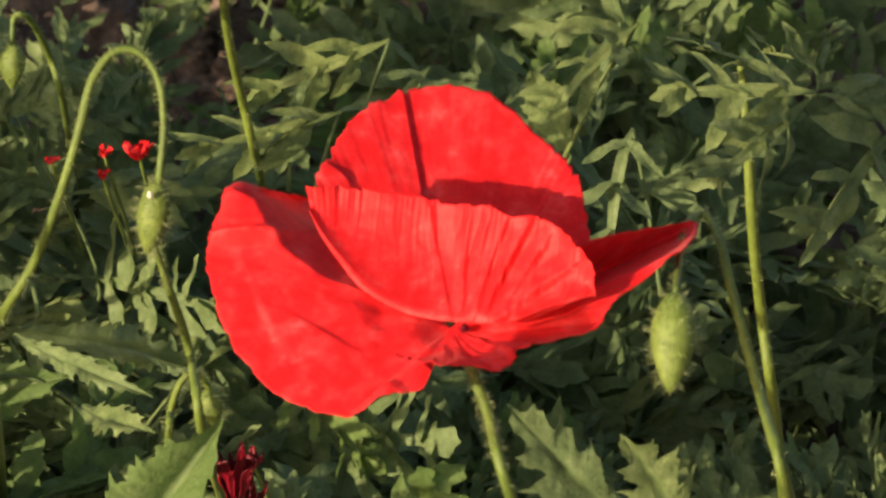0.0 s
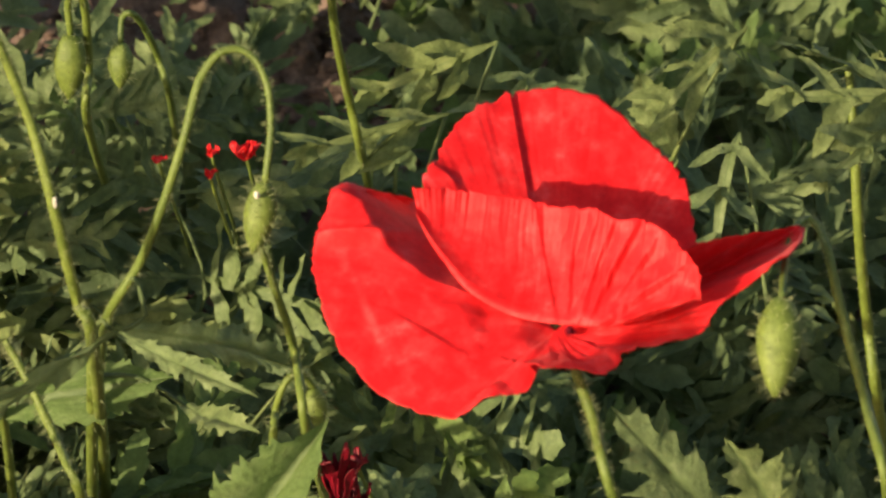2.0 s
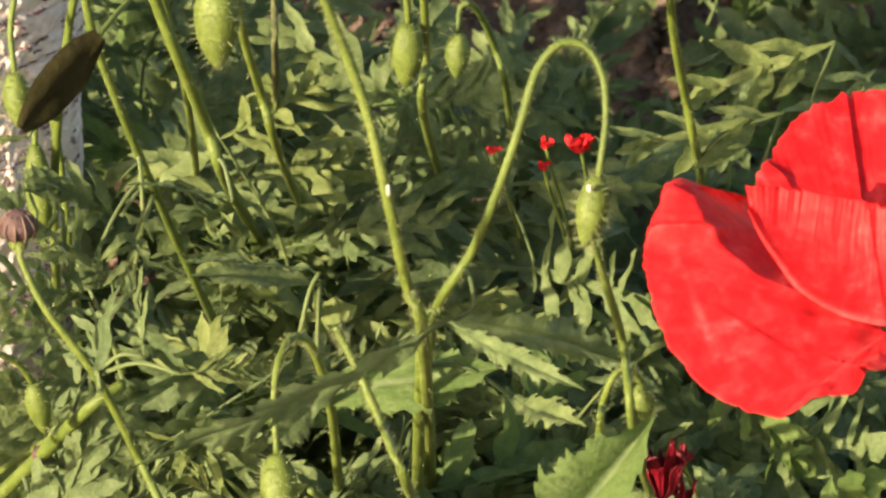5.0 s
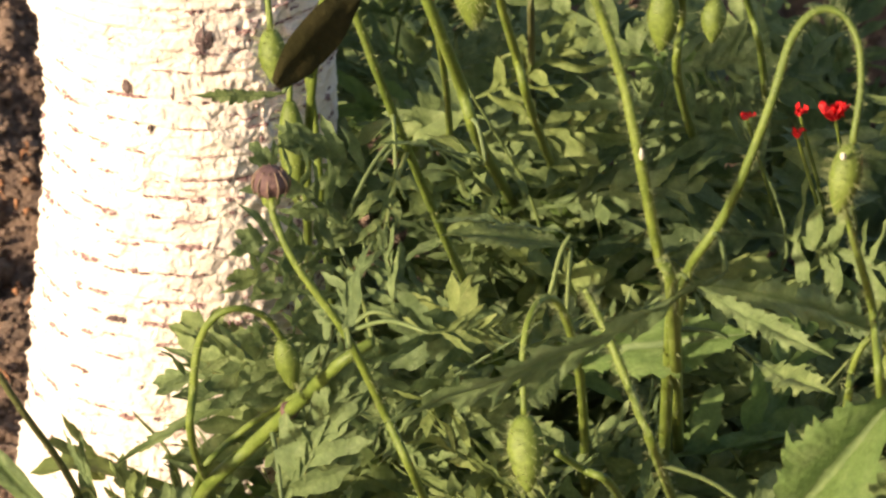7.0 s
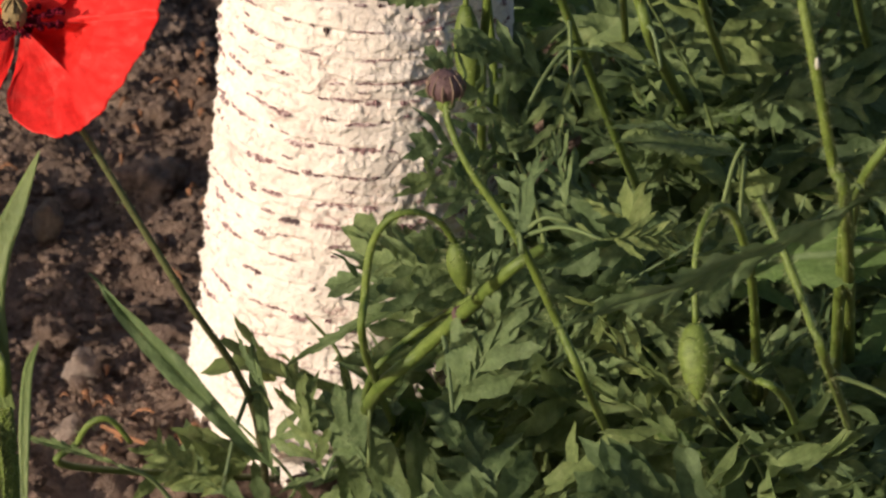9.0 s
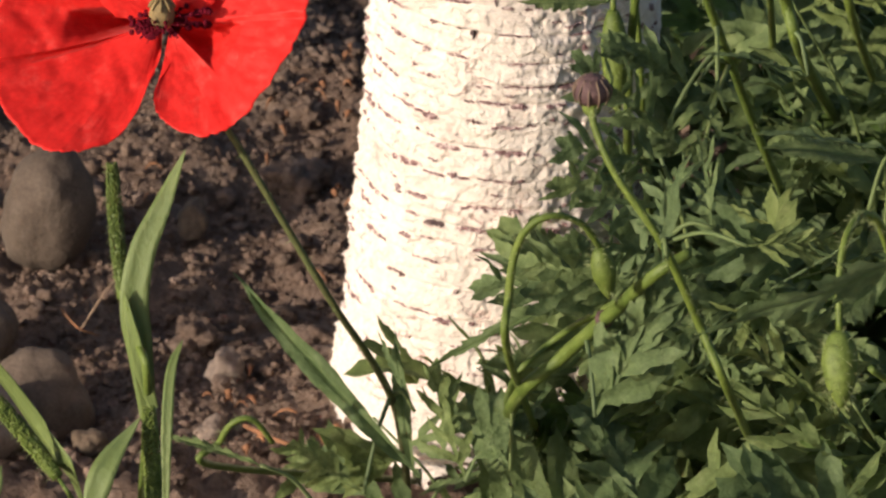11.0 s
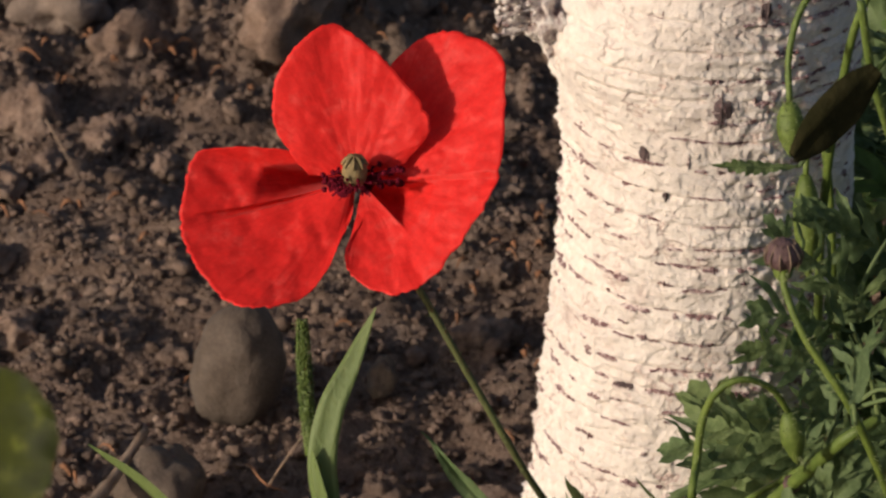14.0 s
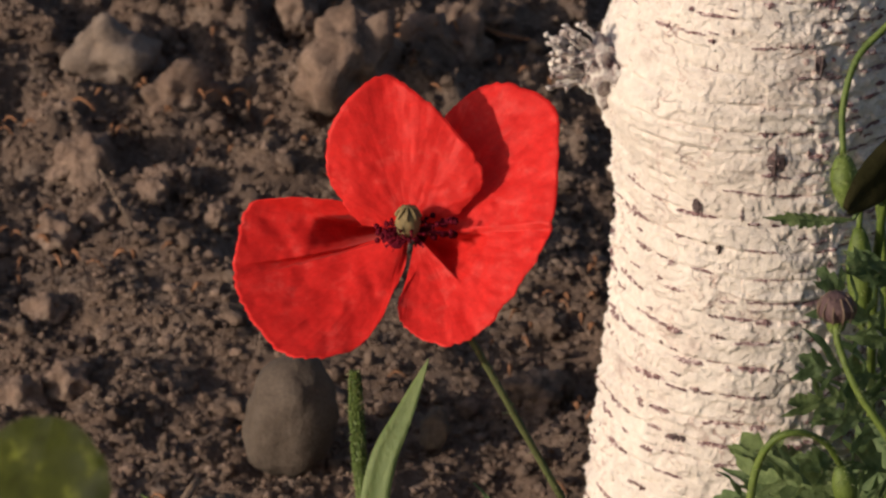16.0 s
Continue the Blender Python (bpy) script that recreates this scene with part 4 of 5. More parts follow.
poppy_bud([(0.0615, 1.4389, 0.0000), (0.0547, 1.1886, 0.1913), (0.0540, 1.1320, 0.2337), (0.0601, 1.1233, 0.2498), (0.0654, 1.1201, 0.2659), (0.0698, 1.1213, 0.2796), (0.0732, 1.1259, 0.2891), (0.0779, 1.1280, 0.2941), (0.0830, 1.1276, 0.2938), (0.0863, 1.1249, 0.2890), (0.0869, 1.1208, 0.2810), (0.0852, 1.1157, 0.2708)], [0.0014, 0.0013, 0.0012, 0.0010, 0.0010], (0.0822, 1.1111, 0.2573), 0.0066, 51, "nodding green hairy poppy bud on a hooked stalk", 700, 170)
poppy_bud([(0.2739, 1.3965, 0.0000), (0.2009, 1.0434, 0.2305), (0.1950, 1.0507, 0.2532), (0.1915, 1.0570, 0.2674), (0.1899, 1.0643, 0.2760), (0.1894, 1.0730, 0.2772), (0.1874, 1.0759, 0.2775), (0.1836, 1.0690, 0.2785), (0.1794, 1.0511, 0.2822), (0.1760, 1.0347, 0.2829)], [0.0016, 0.0013, 0.0011, 0.0009, 0.0009], (0.1734, 1.0235, 0.2681), 0.0086, 52, "plump pale green poppy bud hanging from a hooked stalk", 420, 190)
poppy_bud([(0.0423, 1.4016, 0.0000), (0.0355, 1.2330, 0.1466), (0.0306, 1.1981, 0.1862), (0.0261, 1.1913, 0.1944), (0.0224, 1.1819, 0.1938), (0.0211, 1.1760, 0.1874), (0.0214, 1.1704, 0.1775)], [0.0014, 0.0013, 0.0010, 0.0009], (0.0222, 1.1621, 0.1633), 0.0080, 53, "hanging green hairy poppy bud among leaves", 380, 150)
poppy_bud([(-0.0468, 1.4019, 0.0000), (-0.0509, 1.2177, 0.1410), (-0.0507, 1.2116, 0.1604), (-0.0493, 1.2122, 0.1715), (-0.0456, 1.2108, 0.1791), (-0.0401, 1.2119, 0.1807), (-0.0346, 1.2154, 0.1765), (-0.0311, 1.2176, 0.1699)], [0.0012, 0.0012, 0.0010, 0.0009], (-0.0287, 1.2165, 0.1576), 0.0055, 54, "small poppy bud on a hooked stalk beside the white trunk", 260, 60)
poppy_bud([(0.1054, 1.4214, 0.0000), (0.0904, 1.1768, 0.1743), (0.0906, 1.1679, 0.1890), (0.0927, 1.1663, 0.1967), (0.0961, 1.1670, 0.1986), (0.0988, 1.1678, 0.1942)], [0.0012, 0.0010, 0.0009], (0.0996, 1.1654, 0.1859), 0.005, 55, "small young poppy bud on a hooked stalk", 160, 60)
poppy_bud([(0.0830, 1.6003, 0.0000), (0.0593, 1.3099, 0.1856), (0.0587, 1.2895, 0.2118), (0.0577, 1.2772, 0.2320), (0.0558, 1.2752, 0.2393), (0.0540, 1.2784, 0.2343), (0.0544, 1.2797, 0.2255)], [0.0014, 0.0012, 0.0010], (0.0536, 1.2778, 0.2103), 0.0076, 56, "pale yellow-green poppy bud hanging on an upright stalk", 200, 90)
poppy_bud([(0.0995, 1.6065, 0.0000), (0.0832, 1.3814, 0.1520), (0.0785, 1.3615, 0.1788), (0.0730, 1.3479, 0.1960), (0.0697, 1.3481, 0.1960), (0.0690, 1.3455, 0.1906)], [0.0012, 0.0011, 0.0009], (0.0683, 1.3408, 0.1810), 0.0062, 57, "pale green poppy bud hanging behind other stalks", 120, 60)
poppy_bud([(0.0410, 1.6020, 0.0000), (0.0248, 1.2628, 0.2010), (0.0200, 1.2247, 0.2364), (0.0162, 1.2033, 0.2606), (0.0144, 1.1905, 0.2800), (0.0123, 1.1878, 0.2858), (0.0106, 1.1860, 0.2822)], [0.0014, 0.0012, 0.0010], (0.0105, 1.1824, 0.2633), 0.0098, 58, "fat green bristly poppy bud hanging at the top of its stalk", 200, 200)
poppy_bud([(-0.0290, 1.4902, 0.0000), (-0.0272, 1.3121, 0.1444), (-0.0260, 1.2901, 0.1886), (-0.0213, 1.2776, 0.2305), (-0.0167, 1.2753, 0.2488), (-0.0213, 1.2769, 0.2524), (-0.0267, 1.2750, 0.2485), (-0.0321, 1.2719, 0.2424), (-0.0345, 1.2674, 0.2330), (-0.0340, 1.2627, 0.2235)], [0.0014, 0.0012, 0.0010, 0.0009], (-0.0330, 1.2573, 0.2126), 0.0062, 59, "hairy green poppy bud on a hooked stalk by the trunk", 260, 150)
poppy_bud([(-0.0231, 1.5089, 0.0000), (-0.0233, 1.3209, 0.1397), (-0.0253, 1.2990, 0.1840), (-0.0276, 1.2959, 0.2001), (-0.0301, 1.2920, 0.2035), (-0.0305, 1.2867, 0.1932)], [0.0013, 0.0011, 0.0009], (-0.0290, 1.2803, 0.1700), 0.0062, 60, "long olive green poppy bud hanging beside the trunk", 160, 150)


def lone_stem(name, line, radii, seed, label, hairy=300, length=0.0022, material=None):
    p = base(name, line[0])
    tagged(p, label, "plant", "poppy shoots")
    stem_part(p, line, radii, hairy, length, material, seed=seed)
    return p


lone_stem("poppy_shoot", [(0.0671, 1.4299, 0.0000), (0.0508, 1.1286, 0.2273), (0.0470, 1.1117, 0.2482), (0.0429, 1.1071, 0.2711), (0.0388, 1.1109, 0.2893), (0.0337, 1.1130, 0.3044), (0.0294, 1.1134, 0.3165), (0.0225, 1.1175, 0.3366)], [0.0018, 0.0016, 0.0015, 0.0014, 0.0013, 0.0012], 71, "stout green bristly poppy stem catching the sun", 1300, 0.0019)
lone_stem("poppy_shoot", [(0.0620, 1.4157, 0.0000), (0.0543, 1.2312, 0.1446), (0.0533, 1.1898, 0.1935), (0.0528, 1.1746, 0.2073)], [0.0017, 0.0017, 0.0015], 72, "thick upright green poppy stem among leaves", 150)
lone_stem("poppy_shoot", [(0.0703, 1.4040, 0.0000), (0.0482, 1.1214, 0.1942), (0.0416, 1.1211, 0.2132), (0.0356, 1.1281, 0.2253), (0.0328, 1.1307, 0.2298)], [0.0014, 0.0013, 0.0012, 0.001], 73, "slender bristly green poppy stem", 700, 0.0022)
lone_stem("poppy_shoot", [(0.1277, 1.4297, 0.0000), (0.0965, 1.1503, 0.1893), (0.0928, 1.1432, 0.2171), (0.0877, 1.1327, 0.2390), (0.0848, 1.1279, 0.2508)], [0.0014, 0.0013, 0.0011, 0.0008], 74, "slender hairy green poppy stem behind a bud", 420)
lone_stem("poppy_shoot", [(0.2700, 1.3999, 0.0000), (0.2297, 1.2146, 0.1511), (0.2233, 1.2002, 0.1853), (0.2193, 1.1924, 0.2120), (0.2177, 1.1933, 0.2349), (0.2172, 1.2005, 0.2490)], [0.0017, 0.0016, 0.0015, 0.0012], 75, "stout yellow-green poppy stem in sun and shade", 260)
lone_stem("poppy_shoot", [(0.1548, 1.6061, 0.0000), (0.1249, 1.3281, 0.1640), (0.1181, 1.2908, 0.2002), (0.1135, 1.2703, 0.2255), (0.1108, 1.2579, 0.2456), (0.1081, 1.2539, 0.2600)], [0.0014, 0.0013, 0.0012], 76, "green bristly poppy stem rising behind the flower", 220)
lone_stem("poppy_shoot", [(0.0170, 1.5297, 0.0000), (0.0083, 1.3352, 0.1237), (0.0011, 1.2988, 0.1616), (-0.0068, 1.2724, 0.1974), (-0.0125, 1.2614, 0.2201), (-0.0161, 1.2574, 0.2347), (-0.0188, 1.2549, 0.2525)], [0.0015, 0.0014, 0.0013, 0.0012], 77, "green poppy stem leaning over among leaves", 200)
lone_stem("poppy_shoot", [(0.0308, 1.5819, 0.0000), (0.0137, 1.2953, 0.1765), (0.0085, 1.2662, 0.2074), (0.0030, 1.2456, 0.2332), (-0.0017, 1.2421, 0.2487), (-0.0057, 1.2384, 0.2642)], [0.0019, 0.0018, 0.0017, 0.0015], 78, "thick yellow-green poppy stem catching the sun", 120)
lone_stem("poppy_shoot", [(0.0320, 1.6340, 0.0000), (0.0259, 1.3606, 0.1728), (0.0256, 1.3503, 0.1973), (0.0250, 1.3465, 0.2124)], [0.0012, 0.0011, 0.0010], 79, "thin poppy stem behind other stems, coloured darker for shade", 60, material=STEM_SHADED)
lone_stem("broken_shoot", [(-0.0603, 1.3800, 0.0200), (-0.0505, 1.2564, 0.1080), (-0.0398, 1.2443, 0.1263), (-0.0291, 1.2320, 0.1444), (-0.0187, 1.2194, 0.1624), (-0.0112, 1.2219, 0.1667)], [0.0022, 0.0021, 0.0020, 0.0016], 80, "thick bent-over pale green stem with a joint", 40)
lone_stem("broken_shoot", [(-0.0589, 1.3828, 0.0200), (-0.0514, 1.2494, 0.1159), (-0.0425, 1.2502, 0.1266), (-0.0318, 1.2409, 0.1400), (-0.0240, 1.2345, 0.1488)], [0.0010, 0.0010, 0.0009], 81, "thin pale stem lying along a thicker one", 0)
lone_stem("poppy_shoot", [(0.0568, 1.3987, 0.0000), (0.0424, 1.2048, 0.1383), (0.0344, 1.1903, 0.1526), (0.0287, 1.1836, 0.1607)], [0.0013, 0.0012, 0.0010], 82, "short pale green stem leaning among leaves", 40)
lone_stem("poppy_shoot", [(-0.0821, 1.3956, 0.0000), (-0.1248, 1.2950, 0.0640), (-0.1232, 1.2936, 0.0712), (-0.1196, 1.2921, 0.0778), (-0.1149, 1.2928, 0.0783), (-0.1104, 1.2947, 0.0710)], [0.0012, 0.0011, 0.0010, 0.0008], 83, "young hooked green poppy stalk beside the trunk", 120)


def joint_ring():
    """The brown swollen joint of the broken shoot."""
    shoot = [o for o in bpy.data.objects if o.name == "broken_shoot"][0]
    c = Vector((-0.0302, 1.2337, 0.1425))
    d = (Vector((-0.0187, 1.2194, 0.1624)) - Vector((-0.0398, 1.2443, 0.1263))).normalized()
    v, f = tube([c - d * 0.0012, c, c + d * 0.0012], [0.0017, 0.0022, 0.0017], 10, 6, 0.2)
    part("joint", make_mesh("joint", v, f, CAPSULE), shoot, "brown swollen stem joint")


joint_ring()


def pale_speck(thing, place, size, label):
    v, f = lump(place, size, 3, 0.3, 2, 2)
    part("speck", make_mesh("speck", v, f, SCRAP_AND_GLINT), thing, label)


pale_speck([o for o in bpy.data.objects if o.name == "poppy_shoot"][0], (0.0429, 1.1052, 0.2741), (0.0005, 0.0005, 0.0014), "small white scrap stuck to the stem")
# no scrap here: a specular glint on the bud, put in as white colour
pale_speck([o for o in bpy.data.objects if o.name == "poppy_bud"][0], (0.0831, 1.1116, 0.2702), (0.0006, 0.0005, 0.0009), "small white lump painted as a glint on the bud")


def seed_capsule():
    foot = (0.0073, 1.4074, 0.0000)
    p = base("seed_capsule", foot)
    tagged(p, "ripe purple-brown poppy seed capsule with pale rays on a thin stem", "seed head")
    stem_part(p, [foot, (-0.0006, 1.2226, 0.1278), (-0.0087, 1.2142, 0.1531), (-0.0172, 1.2096, 0.1757), (-0.0276, 1.2122, 0.1911), (-0.0323, 1.2168, 0.1999), (-0.0331, 1.2190, 0.2040)], [0.0014, 0.0013, 0.0011, 0.0010], 260, 0.0026, seed=91)
    c = Vector((-0.0332, 1.2207, 0.2073))
    v, f = lump(c, (0.0040, 0.0040, 0.0036), 2, 0.12, 2.0)
    body = part("capsule", make_mesh("capsule", v, f, CAPSULE), p)
    v, f = lump(c + Vector((0, 0, -0.0035)), (0.0022, 0.0022, 0.0030), 2, 0.1, 2.0)
    part("capsule_neck", make_mesh("capsule_neck", v, f, BUD), body, "green neck of the capsule")
    for i in range(11):
        a = i * 2 * math.pi / 11
        d = Vector((math.cos(a), math.sin(a), 0))
        v, f = tube([c + d * 0.0022 + Vector((0, 0, 0.0032)), c + d * 0.0042 + Vector((0, 0, 0.0004)), c + d * 0.0036 + Vector((0, 0, -0.0026))], [0.0002, 0.0003, 0.0002], 5, 6)
        part("ray", make_mesh("ray", v, f, PALE_RAY), body)


seed_capsule()


# ---- leaves ----
def leaf_mesh(name, seed, lobes=6, depth=0.72, width=0.42, sweep=0.8, tooth=0.25, droop=0.25, fold=0.35, curl=0.1, material=None, blunt=False):
    """A toothed pinnate leaf of length 1 along +y, with a midrib groove; its face is +z."""
    rng = random.Random(seed)
    n = lobes * 14
    verts, faces = [], []
    phase = [rng.uniform(-0.12, 0.12), rng.uniform(0.3, 0.6)]
    bend = rng.uniform(-0.12, 0.12)
    for i in range(n + 1):
        s = i / n
        env = width * (math.sin(math.pi * min(1, s * 0.9 + 0.06)) ** 0.75) * (0.35 + 0.65 * min(1, s * 2.2)) * (1 - 0.25 * s)
        if blunt:
            env = width * math.sqrt(max(0.0, 1 - (2 * s - 1) ** 2))
        z = -droop * s * s + 0.03 * noise.noise(Vector((s * 4, seed, 0)))
        x0 = bend * s * s
        row = []
        for side in (-1, 1):
            ph = phase[0] if side < 0 else phase[1]
            q = (s * lobes + ph) % 1.0
            lobe = (1 - abs(q - 0.62) / (0.62 if q < 0.62 else 0.38)) ** 0.8
            cell = int(s * lobes + ph)
            var = 0.75 + 0.5 * ((math.sin(cell * 12.9898 + seed * 78.2 + side) * 43758.5453) % 1)
            teeth = 1 - tooth * (1 - abs(((q * 3.0) % 1.0) * 2 - 1))
            stalk = 0.03 + 0.05 * s * (1 - s)
            w = max(stalk, env * (1 - depth + depth * lobe * var) * teeth)
            if s < 0.1:
                w = 0.018 + (w - 0.018) * max(0, (s - 0.06) / 0.04) if s > 0.06 else 0.018
            w = max(w if blunt else w * (1 - s ** 8), 0.004)
            cols = []
            for k, g in enumerate((0.12, 0.4, 0.72, 1.0)):
                ww = w * g
                fwd = sweep * ww * (0.6 + 0.4 * lobe)
                zz = z + fold * ww - 0.55 * fold * ww * ww / max(width, 0.1) - curl * ww * ww * 4 + 0.05 * noise.noise(Vector((s * 8 + seed, side * ww * 9, seed * 1.7))) * g
                cols.append((x0 + side * ww, s + fwd * 0.55, zz))
            row.append(cols)
        verts += [row[0][3], row[0][2], row[0][1], row[0][0], (x0, s, z - 0.006), row[1][0], row[1][1], row[1][2], row[1][3]]
    for i in range(n):
        for k in range(8):
            a = i * 9 + k
            faces.append((a, a + 1, a + 10, a + 9))
    me = make_mesh(name, verts, faces, material or LEAF)
    me.materials.append(VEIN)
    for f in me.polygons:
        f.material_index = int(f.index % 8 in (3, 4))
    return me


def cut_leaf_mesh(name, seed, pairs=6, lobe=0.34, slim=0.3, angle=0.75, droop=0.25, teeth=0.34, material=None, blade=0.045):
    """A deeply cut leaf of length 1 along +y: a blade along the midrib that runs out into pairs of blunt, coarsely toothed lobes; its face is +z."""
    rng = random.Random(seed)
    verts, faces = [], []
    bend = rng.uniform(-0.16, 0.16)
    wave = rng.uniform(0, 6)

    def rib(s):
        return Vector((bend * s * s, s * 0.88, -droop * s * s + 0.035 * math.sin(s * 4 + wave)))

    n = 14
    for i in range(n + 1):
        s = i / n
        w = 0.012 + blade * math.sin(math.pi * min(1, 0.04 + s * 0.94)) * (1 if s > 0.16 else s / 0.16)
        c = rib(s)
        for g, up in ((-1, 0.3), (-0.14, 0.02), (0.14, 0.02), (1, 0.3)):
            verts.append(c + Vector((w * g, 0, w * up)))
    for i in range(n):
        for k in range(3):
            faces.append((i * 4 + k, i * 4 + k + 1, i * 4 + k + 5, i * 4 + k + 4))
    ribs = {i * 3 + 1 for i in range(n)}

    def add_lobe(root, ang, ln, half, lift, twist, cuts):
        d = Vector((math.sin(ang), math.cos(ang), lift)).normalized()
        side = Vector((math.cos(ang), -math.sin(ang), twist)).normalized()
        up = side.cross(d)
        k0 = len(verts)
        m = 12
        ph = (rng.uniform(0, 1), rng.uniform(0, 1))
        curl, hook, roll = rng.uniform(-0.45, 0.2), rng.uniform(-0.2, 0.2), rng.uniform(0, 6)
        for i in range(m + 1):
            u = i / m
            w = half * (0.72 + 0.28 * math.sin(math.pi * min(1.0, u / 0.7))) if u < 0.62 else half * 0.83 * max(0.03, 1 - ((u - 0.62) / 0.38) ** 2.2)
            c = root + d * ln * u + up * ln * (curl * u * u + 0.04 * math.sin(u * 7 + roll)) + side * ln * hook * u * u
            row = []
            for k, sg in enumerate((-1, 1)):
                q = (u * cuts + ph[k]) % 1.0
                jag = teeth * (q if q < 0.75 else (1 - q) * 3) * (1 if 0.15 < u < 0.9 else 0.2)
                e = c + side * sg * w * (1 + 1.5 * jag) + d * w * jag * 1.2 + up * w * (0.22 + 0.25 * math.sin(u * 9 + roll + k * 2))
                row.append(e)
            verts.extend([row[0], c.lerp(row[0], 0.45) + up * w * 0.03, c - up * w * 0.05, c.lerp(row[1], 0.45) + up * w * 0.03, row[1]])
        for i in range(m):
            for k in range(4):
                j = k0 + i * 5 + k
                faces.append((j, j + 1, j + 6, j + 5))

    for i in range(pairs):
        s = 0.2 + 0.66 * i / (pairs - 1)
        env = lobe * (0.5 + 0.5 * math.sin(math.pi * (0.12 + 0.75 * s))) * (1.1 - 0.4 * s)
        for side in (-1, 1):
            ln = env * rng.uniform(0.65, 1.25)
            add_lobe(rib(s + rng.uniform(-0.04, 0.04)), side * (angle - 0.3 * s + rng.uniform(-0.25, 0.25)), ln, ln * slim * rng.uniform(0.8, 1.25), rng.uniform(-0.3, 0.4), side * -rng.uniform(-0.35, 0.6), rng.uniform(1.6, 2.8))
    add_lobe(rib(0.84), rng.uniform(-0.15, 0.15), 0.26, 0.26 * max(slim, 0.2) * 1.1, -droop * 1.2, 0.0, 2.6)
    me = make_mesh(name, verts, faces, material or LEAF)
    me.materials.append(VEIN)
    for f in me.polygons:
        f.material_index = int(f.index in ribs)
    return me


LEAVES = [cut_leaf_mesh("leaf", s, pairs=5 + s % 2, lobe=0.38 + 0.14 * ((s * 53) % 10) / 10, slim=0.085 + 0.04 * ((s * 29) % 10) / 10, angle=0.75 + 0.4 * ((s * 71) % 10) / 10, droop=0.05 + 0.5 * ((s * 43) % 10) / 10, teeth=0.6, blade=0.014 + 0.014 * ((s * 37) % 10) / 10, material=LEAF) for s in range(18)]
PALE_LEAVES = [cut_leaf_mesh("leaf", s + 30, pairs=4 + s % 2, lobe=0.36, slim=0.13, droop=0.1 + 0.1 * s, blade=0.03, teeth=0.5, material=LEAF_PALE) for s in range(4)]
BROAD = [leaf_mesh("leaf", s + 50, lobes=6, depth=0.25, width=0.46, sweep=0.5, tooth=0.2, droop=0.15, fold=0.25, material=LEAF if s else LEAF_PALE) for s in range(3)]
STRAP = [leaf_mesh("leaf", s + 70, lobes=10, depth=0.45, width=0.135, sweep=1.3, tooth=0.22, droop=0.1, fold=0.08) for s in range(3)]
# a few long blunt fingers, as on the large shaded leaves
FINGERED = [cut_leaf_mesh("leaf", 120 + s, pairs=3, lobe=0.5, slim=0.13, angle=0.85, droop=0.08 + 0.12 * s, teeth=0.35, blade=0.035) for s in range(4)]

WIDE_LOBED = [leaf_mesh("leaf", 105 + s, lobes=5, depth=0.62, width=0.4, sweep=0.9, tooth=0.22, droop=0.1, fold=0.2, material=LEAF) for s in range(2)]
FOLDED = leaf_mesh("leaf", 51, lobes=6, depth=0.25, width=0.46, sweep=0.5, tooth=0.2, droop=0.15, fold=0.95, material=LEAF_PALE)
SMOOTH = leaf_mesh("leaf", 81, lobes=4, depth=0.08, width=0.105, sweep=0.3, tooth=0.06, droop=0.08, fold=0.5)


def leaf_pose(root, tip, face, wide=1.0):
    root, tip = Vector(root), Vector(tip)
    y = tip - root
    ln = y.length
    y.normalize()
    z = Vector(face)
    z = (z - y * z.dot(y)).normalized()
    x = y.cross(z)
    m = Matrix.Identity(4)
    for i, (c, s) in enumerate(((x, ln * wide), (y, ln), (z, ln))):
        for k in range(3):
            m[k][i] = c[k] * s
    m.translation = root
    return m


def plant(place, count, seed, reach=(0.05, 0.095), height=(0.0, 0.12), label="", low=0.0):
    """A clump of toothed leaves that rise and arch out from one root."""
    rng = random.Random(seed)
    p = base("poppy_plant", place)
    tagged(p, label or "leafy poppy plant with deeply cut grey-green leaves in soil", "plant", "poppy plants")
    root = Vector(place)
    axis = [root, root + Vector((rng.uniform(-0.012, 0.012), rng.uniform(-0.01, 0.01), height[1] * 0.35)), root + Vector((rng.uniform(-0.014, 0.014), rng.uniform(-0.01, 0.01), height[1] * 0.65)), root + Vector((rng.uniform(-0.03, 0.03), rng.uniform(-0.02, 0.02), height[1] * 0.95))]
    stem_part(p, axis, [0.0008, 0.0006, 0.0004], 0, material=LEAF, seed=seed)
    line = spline(axis, 20)
    for i in range(count):
        u = low + (1 - low) * (i + rng.random()) / count
        start = line[int(u * 20)]
        a = i * 2.4 + rng.uniform(-0.5, 0.5)
        rise = rng.uniform(-0.05, 0.75)
        d = Vector((math.cos(a), math.sin(a), rise)).normalized()
        ln = rng.uniform(*reach) * (1.15 - 0.4 * u)
        face = Vector((rng.uniform(-1.0, 0.7), rng.uniform(-1.0, 0.2), rng.uniform(0.1, 1.0)))
        me = rng.choice(LEAVES if rng.random() < 0.88 else PALE_LEAVES)
        part("leaf", me, p, m=leaf_pose(start, start + d * ln, face, rng.uniform(0.75, 1.1)))
    return p


